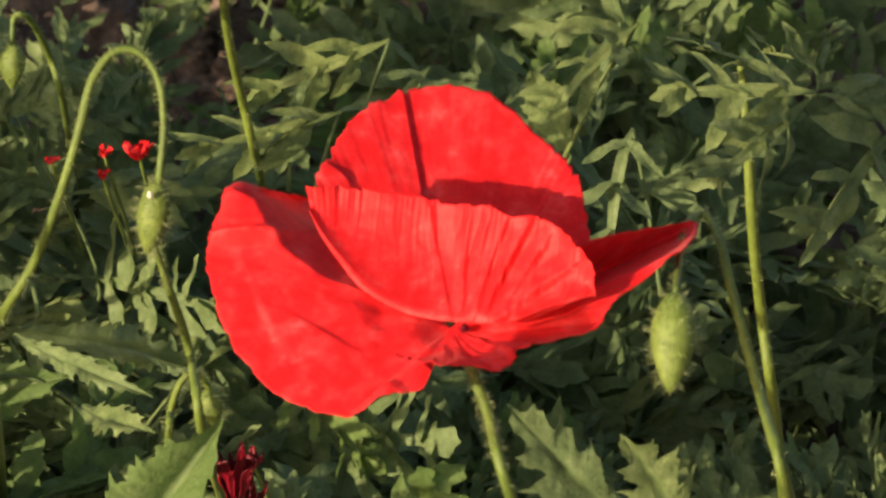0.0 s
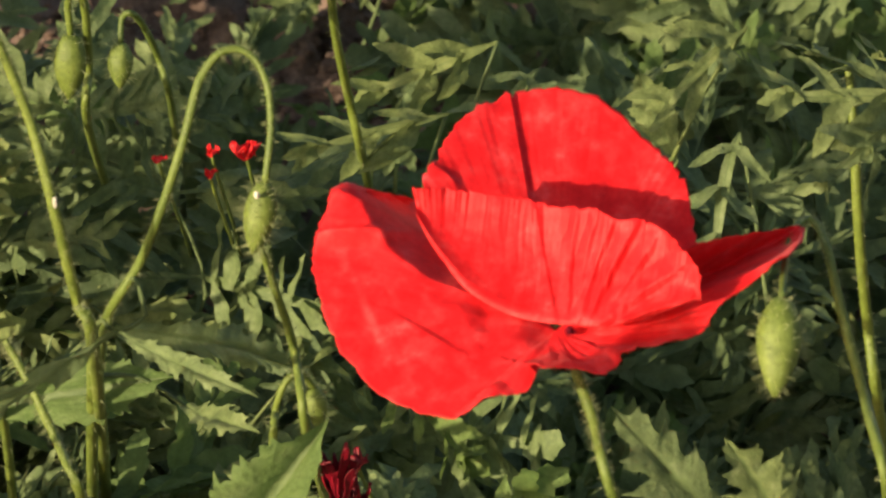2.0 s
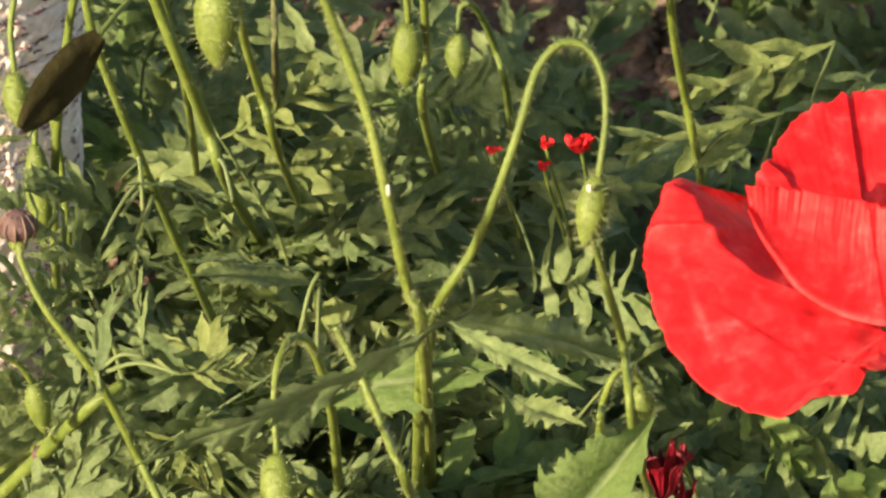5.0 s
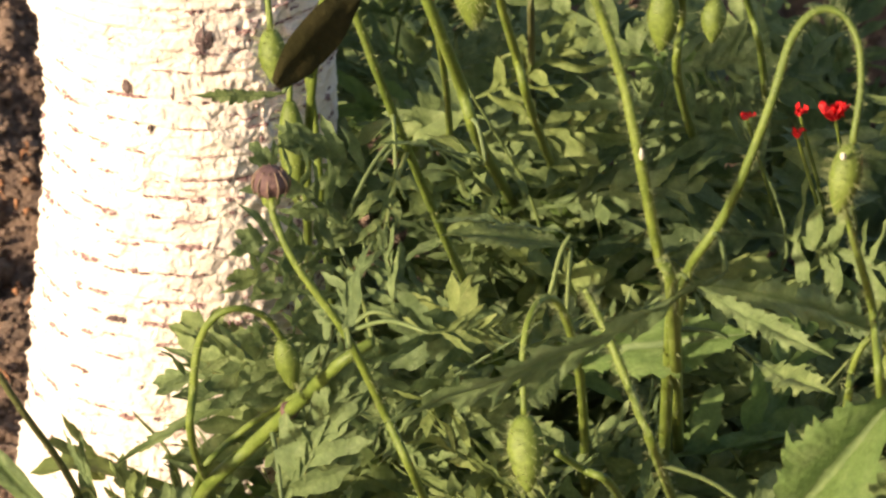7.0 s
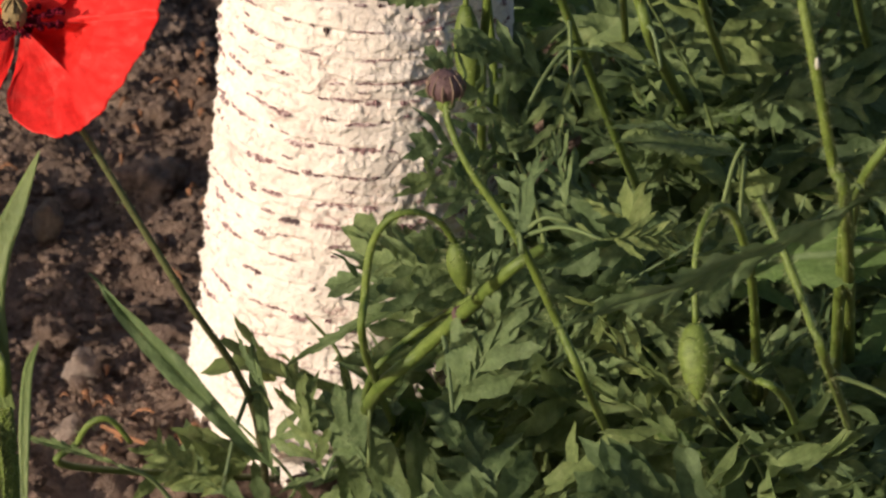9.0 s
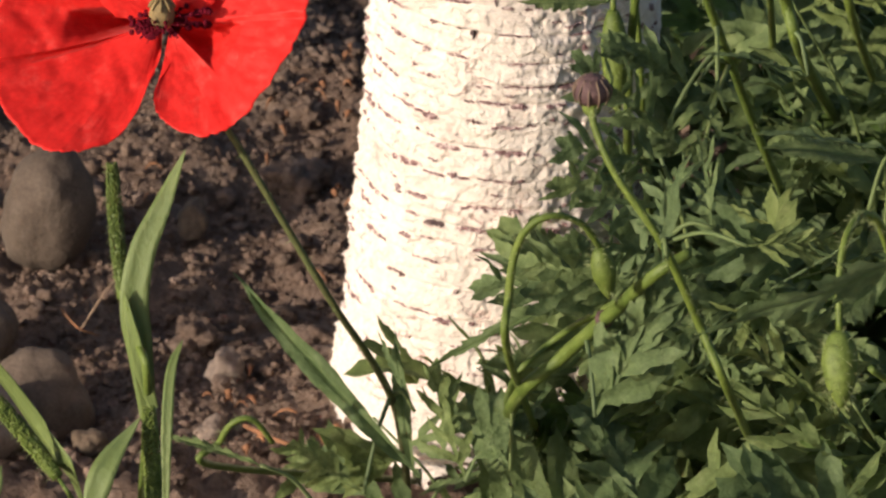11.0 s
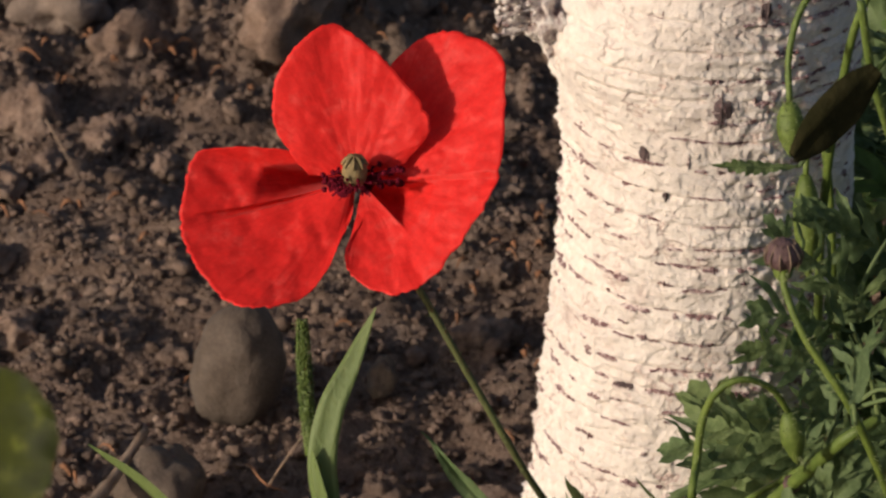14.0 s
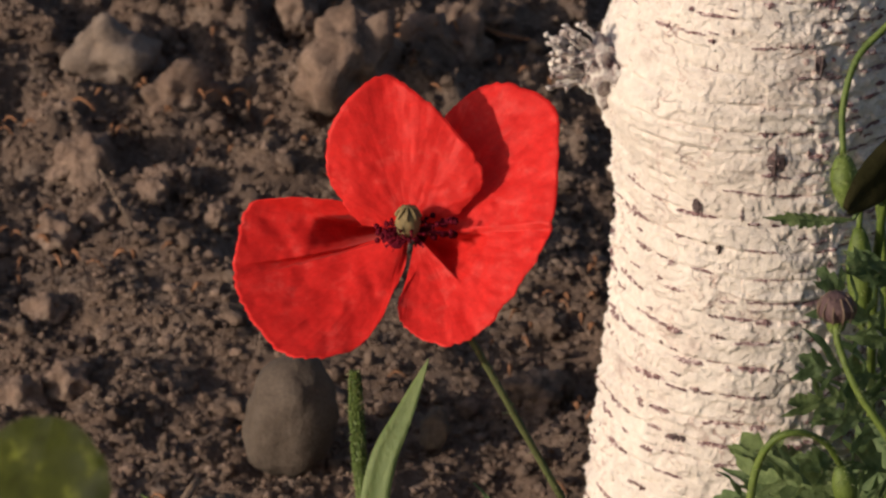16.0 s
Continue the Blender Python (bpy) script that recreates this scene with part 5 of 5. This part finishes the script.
def bed():
    rng = random.Random(21)
    spots = []
    for iy in range(10):
        y = 1.26 + iy * 0.05
        x = -0.022 + (0.02 if iy % 2 else 0) + max(0, (y - 1.45)) * 0.1
        while x < 0.36:
            spots.append((x + rng.uniform(-0.014, 0.014), y + rng.uniform(-0.014, 0.014)))
            x += 0.047
    for k, (x, y) in enumerate(spots):
        # the back of the bed is thin and shows the soil
        if y > 1.48 and rng.random() < (0.95 - 0.9 * x if x < 0.13 else 0.3):
            continue
        top = (0.085 if y < 1.4 else 0.065 if y < 1.5 else 0.042) + 0.042 * rng.random()
        # low, shaded growth under the hanging bud
        low = x > 0.135 and y < 1.43
        if low:
            top *= 0.4
        plant((x, y, soil_height(x, y)), 17 if y < 1.5 else 10, 100 + k, (0.04, 0.055) if low else (0.045, 0.07), (0.0, top), low=0.25 if y < 1.4 else 0.1)


bed()
plant((0.112, 1.6, soil_height(0.112, 1.6)), 13, 340, (0.045, 0.065), (0.0, 0.06), low=0.1)


def single_leaf(root, tip, mesh, label, face=(-0.3, -0.6, 0.8), wide=1.0, foot=None):
    """A leaf that stands out from the bed, on a short stalk from the nearest stem."""
    r = Vector(root)
    if foot:
        p = base("poppy_leaf", foot)
        tagged(p, label, "leaf", "single poppy leaves")
        start, name = Vector(foot), "stalk"
    else:
        start, p = min(NODES, key=lambda n: (n[0] - r).length)
        name = "leaf_stalk"
        # the nearest stem may stand far off: then the stalk rises from below
        if (start - r).length > 0.03:
            start = r + (start - r).normalized() * 0.02 - Vector((0, 0, 0.03))
    v, f = tube([start, start.lerp(r, 0.5) + Vector((0, 0, 0.003)), r], [0.0006, 0.0005, 0.0005], 6, 8)
    part(name, make_mesh(name, v, f, LEAF), p)
    part("leaf", mesh, p, label, leaf_pose(root, tip, face, wide))


single_leaf((0.0607, 1.1139, 0.2429), (-0.0039, 1.0807, 0.2219), STRAP[0], "long dark green serrated leaf lying across the bed", (0.51, -0.81, -0.28), 0.8)
single_leaf((0.0284, 1.2197, 0.1634), (0.0670, 1.1956, 0.1844), BROAD[0], "broad pale green sunlit leaf low in the bed", (-0.4, -0.9, 0.6), 0.45)
single_leaf((0.0533, 1.1131, 0.2409), (0.0760, 1.0785, 0.2429), STRAP[1], "light green toothed leaf bending down", (-0.3, -0.6, 0.9), 0.72)
single_leaf((0.0719, 1.1132, 0.1824), (0.0945, 1.0987, 0.2201), FOLDED, "broad pale green leaf folded along its midrib", (0.15, -0.65, 0.65), 0.66)
single_leaf((0.0541, 1.1307, 0.2313), (0.1037, 1.1823, 0.1963), STRAP[2], "dark serrated leaf stretched across stems", (0.77, -0.6, 0.21), 0.6)
single_leaf((0.1755, 1.0699, 0.2080), (0.1497, 1.0688, 0.2394), WIDE_LOBED[0], "large light green lobed leaf facing the sun", (0.0, -0.8, 0.7), 0.7)
single_leaf((0.1864, 1.0670, 0.2062), (0.1740, 1.0633, 0.2363), WIDE_LOBED[1], "light green lobed leaf with pointed teeth", (-0.1, -0.8, 0.6), 0.75)
single_leaf((0.2279, 1.1722, 0.2532), (0.1942, 1.1653, 0.2611), FINGERED[0], "large dark grey-green leaf with long blunt lobes", (0.5, -0.55, 0.6), 1.0)
single_leaf((0.2279, 1.1722, 0.2532), (0.2105, 1.2059, 0.2575), FINGERED[1], "shaded grey-green leaf with long blunt lobes", (0.5, -0.5, 0.7), 0.8)
single_leaf((0.2277, 1.1721, 0.2529), (0.2065, 1.1445, 0.2471), FINGERED[2], "drooping grey-green leaf with long blunt lobes", (0.6, -0.7, 0.4), 0.9)
single_leaf((0.2282, 1.1723, 0.2535), (0.2343, 1.2013, 0.257), FINGERED[3], "shaded grey-green leaf with long blunt lobes", (0.5, -0.6, 0.5), 0.7)
single_leaf((0.2285, 1.172, 0.253), (0.252, 1.171, 0.2493), FINGERED[0], "shaded grey-green leaf with long blunt lobes", (0.5, -0.6, 0.6), 0.9)
single_leaf((0.2469, 1.1746, 0.2431), (0.2244, 1.1466, 0.2356), FINGERED[1], "drooping grey-green leaf with long blunt lobes", (0.6, -0.7, 0.4), 1.0)
single_leaf((0.1641, 1.3912, 0.1636), (0.128, 1.3803, 0.1565), FINGERED[2], "grey-green leaf with long blunt lobes behind the flower", (-0.2, -0.8, 0.5), 0.9)
single_leaf((0.1722, 1.3781, 0.1618), (0.1529, 1.3556, 0.1573), FINGERED[3], "grey-green leaf with long blunt lobes behind the flower", (-0.1, -0.8, 0.5), 0.9)
single_leaf((0.1448, 1.3314, 0.1745), (0.107, 1.3131, 0.1757), FINGERED[0], "dark serrated leaf behind the flower", (0.6, -0.6, 0.5), 0.6)
single_leaf((0.2235, 1.3758, 0.172), (0.1968, 1.3543, 0.1659), FINGERED[1], "grey-green leaf with long blunt lobes behind the flower", (-0.3, -0.8, 0.5), 0.9)
single_leaf((0.2135, 1.3204, 0.1711), (0.199, 1.2942, 0.1601), FINGERED[3], "broad-lobed grey-green leaf behind the flower", (-0.3, -0.8, 0.5), 1.0)
single_leaf((0.1516, 1.3936, 0.1430), (0.1105, 1.3569, 0.1518), STRAP[0], "narrow dark serrated leaf", (-0.1, -0.4, 1.0), 0.61)
single_leaf((0.1493, 1.4658, 0.1299), (0.1341, 1.4240, 0.1329), LEAVES[3], "rounded grey-green leaf tip", (-0.4, -0.9, 0.4), 0.8)
single_leaf((0.1371, 1.4195, 0.1246), (0.1538, 1.4257, 0.1403), STRAP[1], "pale green narrow leaf in the sun", (-0.6, -0.7, 0.4), 0.91)
single_leaf((0.1929, 1.4064, 0.1339), (0.2162, 1.4390, 0.1380), STRAP[2], "narrow grey-green leaf behind the flower", (-0.4, -0.7, 0.6), 0.57)
single_leaf((0.2079, 1.3812, 0.1331), (0.1967, 1.3833, 0.1562), BROAD[2], "grey-green leaf behind the flower", (-0.4, -0.8, 0.4), 0.7)
single_leaf((0.0732, 1.2004, 0.1731), (0.0791, 1.1539, 0.1933), STRAP[1], "light green toothed leaf bending down", (-0.3, -0.6, 0.9), 0.84)
single_leaf((-0.0140, 1.2471, 0.1504), (-0.0708, 1.2272, 0.1392), STRAP[1], "narrow serrated leaf reaching over the white trunk", (-0.1, -0.5, 1.0), 0.46)
single_leaf((-0.0242, 1.2426, 0.1427), (-0.0582, 1.2362, 0.1537), LEAVES[6], "dark green lobed leaf over the white trunk", (-0.2, -0.6, 0.8), 0.8)
single_leaf((-0.0167, 1.2733, 0.1565), (-0.0407, 1.2571, 0.1697), LEAVES[8], "green lobed leaf beside the trunk", (-0.2, -0.6, 0.8), 0.9)
single_leaf((-0.0317, 1.2742, 0.2017), (-0.0502, 1.2640, 0.2048), STRAP[2], "small serrated leaf in front of the trunk", (-0.2, -0.7, 0.6), 0.95)
single_leaf((0.0321, 1.2139, 0.1943), (0.0061, 1.1995, 0.2091), BROAD[1], "broad dull green leaf lying across the bed", (-0.1, -0.6, 1.0), 0.32)
single_leaf((-0.0160, 1.2035, 0.1749), (-0.0224, 1.2341, 0.1892), LEAVES[9], "upright lobed green leaf", (-0.4, -0.9, 0.2), 0.8)
single_leaf((-0.0061, 1.2071, 0.1813), (-0.0112, 1.2342, 0.1891), LEAVES[10], "upright lobed green leaf", (-0.4, -0.9, 0.2), 0.8)
single_leaf((-0.0316, 1.2204, 0.1248), (-0.0187, 1.2184, 0.1608), LEAVES[11], "dark green lobed leaf low in the bed", (-0.4, -0.9, 0.2), 0.9)
single_leaf((-0.0744, 1.2801, 0.0717), (-0.1201, 1.2915, 0.1167), SMOOTH, "long narrow green leaf leaning by the trunk", (-0.5, -0.7, 0.6), 0.55, (-0.0810, 1.3939, 0.0000))
single_leaf((-0.0762, 1.2886, 0.0665), (-0.0827, 1.2967, 0.1005), SMOOTH, "narrow upright leaf in front of the trunk", (-0.3, -0.9, 0.2), 0.7, (-0.0810, 1.3939, 0.0000))
single_leaf((-0.0637, 1.2800, 0.0706), (-0.0752, 1.2938, 0.0947), LEAVES[0], "dark lobed leaf at the foot of the trunk", (-0.3, -0.9, 0.3), 0.9)
single_leaf((-0.0876, 1.2772, 0.0683), (-0.1066, 1.2821, 0.0787), LEAVES[12], "dark lobed leaf at the foot of the trunk", (-0.3, -0.8, 0.5), 1.1)
single_leaf((-0.0527, 1.2734, 0.0781), (-0.0683, 1.2908, 0.0889), LEAVES[13], "dark lobed leaf at the foot of the trunk", (-0.3, -0.9, 0.3), 1.0)
single_leaf((-0.1096, 1.2533, 0.0897), (-0.1333, 1.2560, 0.0980), STRAP[1], "narrow green leaf over the soil", (-0.3, -0.6, 0.8), 0.53)
single_leaf((-0.0761, 1.2879, 0.0848), (-0.0861, 1.2969, 0.1012), STRAP[0], "narrow upright leaf in front of the trunk", (-0.3, -0.9, 0.3), 0.53)
single_leaf((0.014, 1.2586, 0.1926), (-0.0087, 1.2619, 0.199), STRAP[1], "dark green leaf turned away from the sun", (0.27, 0.02, 0.96), 0.9)
single_leaf((0.0316, 1.1977, 0.2065), (0.0025, 1.2012, 0.2123), STRAP[1], "dark green leaf turned away from the sun", (0.21, 0.12, 0.97), 1.0)
single_leaf((-0.0062, 1.2577, 0.1909), (-0.0112, 1.233, 0.1869), LEAVES[4], "dark green leaf turned away from the sun", (0.42, -0.23, 0.88), 0.8)
single_leaf((0.0308, 1.202, 0.1728), (0.022, 1.1886, 0.1691), BROAD[2], "dark green leaf turned away from the sun", (0.56, -0.54, 0.63), 0.8)
single_leaf((0.0013, 1.1966, 0.1829), (0.0208, 1.1973, 0.1845), LEAVES[9], "dark green leaf turned away from the sun", (-0.01, -0.87, 0.49), 0.8)

for root, tip, k, label in (
    ((-0.0175, 1.2484, 0.1736), (-0.0327, 1.2331, 0.1878), 3, "dull green lobed leaf beside the trunk"),
    ((-0.0153, 1.2439, 0.1653), (-0.0316, 1.2280, 0.1785), 8, "dull green lobed leaf beside the trunk"),
    ((-0.0194, 1.2389, 0.1564), (-0.0380, 1.2236, 0.1707), 14, "dull green lobed leaf over the white trunk"),
    ((-0.0184, 1.2605, 0.1750), (-0.0305, 1.2499, 0.1981), 16, "shaded lobed leaf beside the trunk"),
    ((-0.0222, 1.2264, 0.1546), (-0.0471, 1.2193, 0.1636), 6, "dark lobed leaf over the white trunk"),
    ((-0.0112, 1.2749, 0.1806), (-0.0290, 1.2608, 0.1974), 11, "shaded lobed leaf beside the trunk"),
    ((-0.0094, 1.2583, 0.1707), (-0.0260, 1.2542, 0.1846), 12, "dull green lobed leaf beside the trunk"),
):
    single_leaf(root, tip, LEAVES[k], label, (0.35, -0.8, 0.45), 0.9)

for x, y, n, s in ((-0.075, 1.355, 6, 301), (-0.045, 1.34, 6, 302), (-0.02, 1.35, 8, 303), (-0.03, 1.30, 6, 304), (0.0, 1.40, 11, 305)):
    plant((x, y, soil_height(x, y)), n, s, (0.03, 0.05), (0.0, 0.03 + 0.016 * (s % 3)), "low dark green poppy plant at the foot of the trunk")

plant((-0.018, 1.335, 0.0), 9, 311, (0.03, 0.045), (0.0, 0.09), "leafy poppy plant beside the white trunk", low=0.3)
plant((0.0, 1.33, 0.0), 18, 312, (0.035, 0.055), (0.0, 0.125), "leafy poppy plant beside the white trunk", low=0.3)

for p, n, s, h in (((-0.0125, 1.6032, 0.0000), 15, 321, 0.07), ((-0.0174, 1.6349, 0.0000), 12, 322, 0.06), ((0.0054, 1.6164, 0.0000), 15, 323, 0.075), ((-0.0238, 1.5763, 0.0000), 14, 324, 0.075)):
    plant(p, n, s, (0.03, 0.05), (0.0, h), "leafy poppy plant in the shade of the white trunk", low=0.2)
for p, n, s, h in (((0.002, 1.495, 0.0), 13, 331, 0.15), ((0.022, 1.535, 0.0), 11, 332, 0.12), ((-0.008, 1.47, 0.0), 10, 333, 0.125), ((0.018, 1.415, 0.0), 11, 334, 0.145), ((0.05, 1.425, 0.0), 12, 335, 0.15), ((0.08, 1.41, 0.0), 10, 336, 0.14)):
    plant(p, n, s, (0.04, 0.06), (0.0, h), "tall leafy poppy plant beside the white trunk", low=0.45)


def dry_leaf():
    foot = (0.0086, 1.6034, 0.0000)
    p = base("dry_seed_pod", foot)
    tagged(p, "dark purple-brown flat drying leaf hanging from a thin stalk", "leaf")
    top, tip = Vector((-0.0143, 1.2126, 0.2569)), Vector((-0.0312, 1.1993, 0.2419))
    stem_part(p, [foot, (0.0049, 1.3031, 0.1916), (-0.0022, 1.2448, 0.2543), (-0.0089, 1.2244, 0.2581), top], [0.0012, 0.001, 0.0008, 0.0007], 0, seed=5)
    d = (tip - top)
    ln = d.length
    d.normalize()
    face = Vector((0.49, -0.85, 0.2))
    face = (face - d * face.dot(d)).normalized()
    s = d.cross(face)
    verts, faces = [], []
    n, m = 18, 8
    for i in range(n + 1):
        u = i / n
        w = 0.0054 * math.sin(math.pi * min(1, 0.06 + u * 0.9)) ** 0.6
        for side in (1, -1):
            for j in range(m + 1):
                v = j / m * 2 - 1
                thick = 0.0010 * (1 - v * v) * side - 0.0016 * math.exp(-(v / 0.15) ** 2) * (side > 0) * 0.25
                verts.append(top + d * ln * u + s * w * v + face * (thick + 0.001 * noise.noise(Vector((u * 3, v, 2)))))
    r = 2 * (m + 1)
    for i in range(n):
        for j in range(m):
            k = i * r + j
            faces.append((k, k + 1, k + r + 1, k + r))
            k += m + 1
            faces.append((k, k + r, k + r + 1, k + 1))
    part("pod", make_mesh("pod", verts, faces, BRACT), p)


dry_leaf()


# ---- grass ----
def blade(parent, line, width, seed, material=None, name="blade", face=(-0.4, -0.9, 0.2)):
    """A grass blade with a keel, tapering to its tip."""
    n = 26
    c = spline(line, n)
    verts, faces = [], []
    f = Vector(face).normalized()
    for i, q in enumerate(c):
        u = i / n
        d = (c[min(i + 1, n)] - c[max(i - 1, 0)]).normalized()
        turn = Matrix.Rotation(0.5 * math.sin(u * 2.5 + seed), 3, d)
        s = (turn @ d.cross(f)).normalized()
        up = s.cross(d)
        w = width / 2 * min(1, 0.55 + u * 1.5) * (1 - u ** 5) + 0.0001
        for k, v in enumerate((-1, -0.5, 0, 0.5, 1)):
            verts.append(q + s * w * v + up * (0.25 * w * (abs(v) - 0.5)))
        for k, v in enumerate((1, 0.5, 0, -0.5, -1)):
            verts.append(q + s * w * v * 0.98 + up * (0.25 * w * (abs(v) - 0.5)) - up * 0.00015)
    for i in range(n):
        for k in range(10):
            j = (k + 1) % 10
            faces.append((i * 10 + k, i * 10 + j, i * 10 + 10 + j, i * 10 + 10 + k))
    return part(name, make_mesh(name, verts, faces, material or GRASS), parent)


def seed_spike(parent, line, radius, seed):
    """A dense bristly grass head."""
    rng = random.Random(seed)
    c = spline(line, 60)
    verts, faces = [], []
    for i in range(1100):
        k = rng.randrange(60)
        d = (c[min(k + 1, 60)] - c[max(k - 1, 0)]).normalized()
        s = d.orthogonal().normalized()
        a = rng.uniform(0, 6.3)
        o = (s * math.cos(a) + d.cross(s) * math.sin(a))
        taper = math.sqrt(max(0.1, math.sin(math.pi * (0.06 + 0.9 * k / 60))))
        q = c[k] + o * radius * 0.55 * taper
        e = q + (o * 0.75 + d * 0.9) * radius * 0.55
        w = d.cross(o) * radius * 0.15
        h = len(verts)
        verts += [q, (q + e) / 2 + w + o * radius * 0.15, e, (q + e) / 2 - w + o * radius * 0.15, (q + e) / 2 + o * radius * 0.35]
        faces += [(h, h + 1, h + 4), (h + 1, h + 2, h + 4), (h + 2, h + 3, h + 4), (h + 3, h, h + 4), (h, h + 3, h + 2, h + 1)]
    v, f = tube(line, [radius * 0.75, radius * 0.75, radius * 0.4], 8)
    h = len(verts)
    verts += v
    faces += [tuple(x + h for x in q) for q in f]
    ob = part("seed_spike", make_mesh("seed_spike", verts, faces, STEM), parent, "bristly green grass head")
    v, f = tube(line, [radius * 0.5, radius * 0.5, radius * 0.3], 6)
    hv, hf = hair_mesh(v, f, 320, radius * 1.3, rng)
    part("bristles", make_mesh("bristles", hv, hf, HAIR), ob, kind="stuff")


def grass_tuft():
    foot = (-0.1490, 1.3300, 0.0000)
    p = base("grass", foot)
    tagged(p, "green foxtail grass with a broad blade and bristly heads in soil", "grass")
    joint = (-0.1349, 1.2453, 0.1126)
    stem_part(p, [foot, joint, (-0.1372, 1.2472, 0.1256), (-0.1390, 1.2473, 0.1359)], [0.0012, 0.0012, 0.0008], 0, seed=2)
    blade(p, [(-0.1346, 1.2444, 0.1069), (-0.1364, 1.2467, 0.1228), (-0.1377, 1.2491, 0.1347), (-0.1360, 1.2539, 0.1454), (-0.1319, 1.2594, 0.1542), (-0.1270, 1.2665, 0.1652)], 0.0066, 1)
    blade(p, [(-0.1333, 1.2437, 0.1098), (-0.1379, 1.2453, 0.1282), (-0.1401, 1.2485, 0.1381)], 0.0038, 2)
    stem_part(p, [joint, (-0.1396, 1.2517, 0.1244), (-0.1411, 1.2561, 0.1323)], [0.0007, 0.0006, 0.0005], 0, seed=3)
    seed_spike(p, [(-0.1410, 1.2557, 0.1317), (-0.1430, 1.2635, 0.1459), (-0.1444, 1.2705, 0.1590)], 0.0018, 4)
    seed_spike(p, [(-0.1299, 1.2070, 0.1037), (-0.1307, 1.2129, 0.1134), (-0.1319, 1.2194, 0.1245)], 0.0020, 5)
    stem_part(p, [foot, (-0.1294, 1.2043, 0.0993), (-0.1299, 1.2076, 0.1047)], [0.0007, 0.0006, 0.0005], 0, seed=6)
    blade(p, [(-0.1283, 1.2172, 0.1019), (-0.1285, 1.2258, 0.1161), (-0.1283, 1.2364, 0.1247), (-0.1264, 1.2441, 0.1280)], 0.0025, 7)
    blade(p, [(-0.1434, 1.1975, 0.1090), (-0.1400, 1.2037, 0.1185), (-0.1338, 1.2181, 0.1227)], 0.0059, 8)


grass_tuft()


def grass_left():
    foot = (-0.1602, 1.3601, 0.0000)
    p = base("grass", foot)
    tagged(p, "green foxtail grass leaning over stones with a broad blade", "grass")
    blade(p, [foot, (-0.1524, 1.2473, 0.0872), (-0.1606, 1.2532, 0.0986), (-0.1701, 1.2585, 0.1096), (-0.1808, 1.2625, 0.1190), (-0.1940, 1.2651, 0.1269)], 0.0064, 3)
    stem_part(p, [foot, (-0.1519, 1.2368, 0.0891), (-0.1553, 1.2391, 0.0936)], [0.0008, 0.0007, 0.0006], 0, seed=9)
    seed_spike(p, [(-0.1553, 1.2391, 0.0936), (-0.1660, 1.2446, 0.1051), (-0.1780, 1.2498, 0.1167)], 0.0021, 12)
    blade(p, [(-0.1960, 1.2253, 0.0999), (-0.1731, 1.2344, 0.0898), (-0.1688, 1.2433, 0.0937)], 0.004, 5)


grass_left()


def near_leaf():
    root, tip = (-0.1445, 0.8064, 0.3682), (-0.1405, 0.8215, 0.3933)
    foot = (root[0] - 0.01, root[1] + 0.01, 0.0)
    p = base("garden_leaf", foot)
    tagged(p, "rounded olive green leaf on a thin stalk rising from the soil", "leaf")
    stem_part(p, [foot, (root[0] - 0.008, root[1], root[2] * 0.6), root], [0.0015, 0.0012, 0.0008], 0, seed=3)
    me = leaf_mesh("leaf", 90, lobes=3, depth=0.04, width=0.52, sweep=0.1, tooth=0.02, droop=0.1, fold=0.15, material=NEAR_LEAF, blunt=True)
    me.materials[1] = NEAR_LEAF
    part("leaf", me, p, m=leaf_pose(root, tip, (-0.25, -0.8, 0.5), 0.8))


near_leaf()
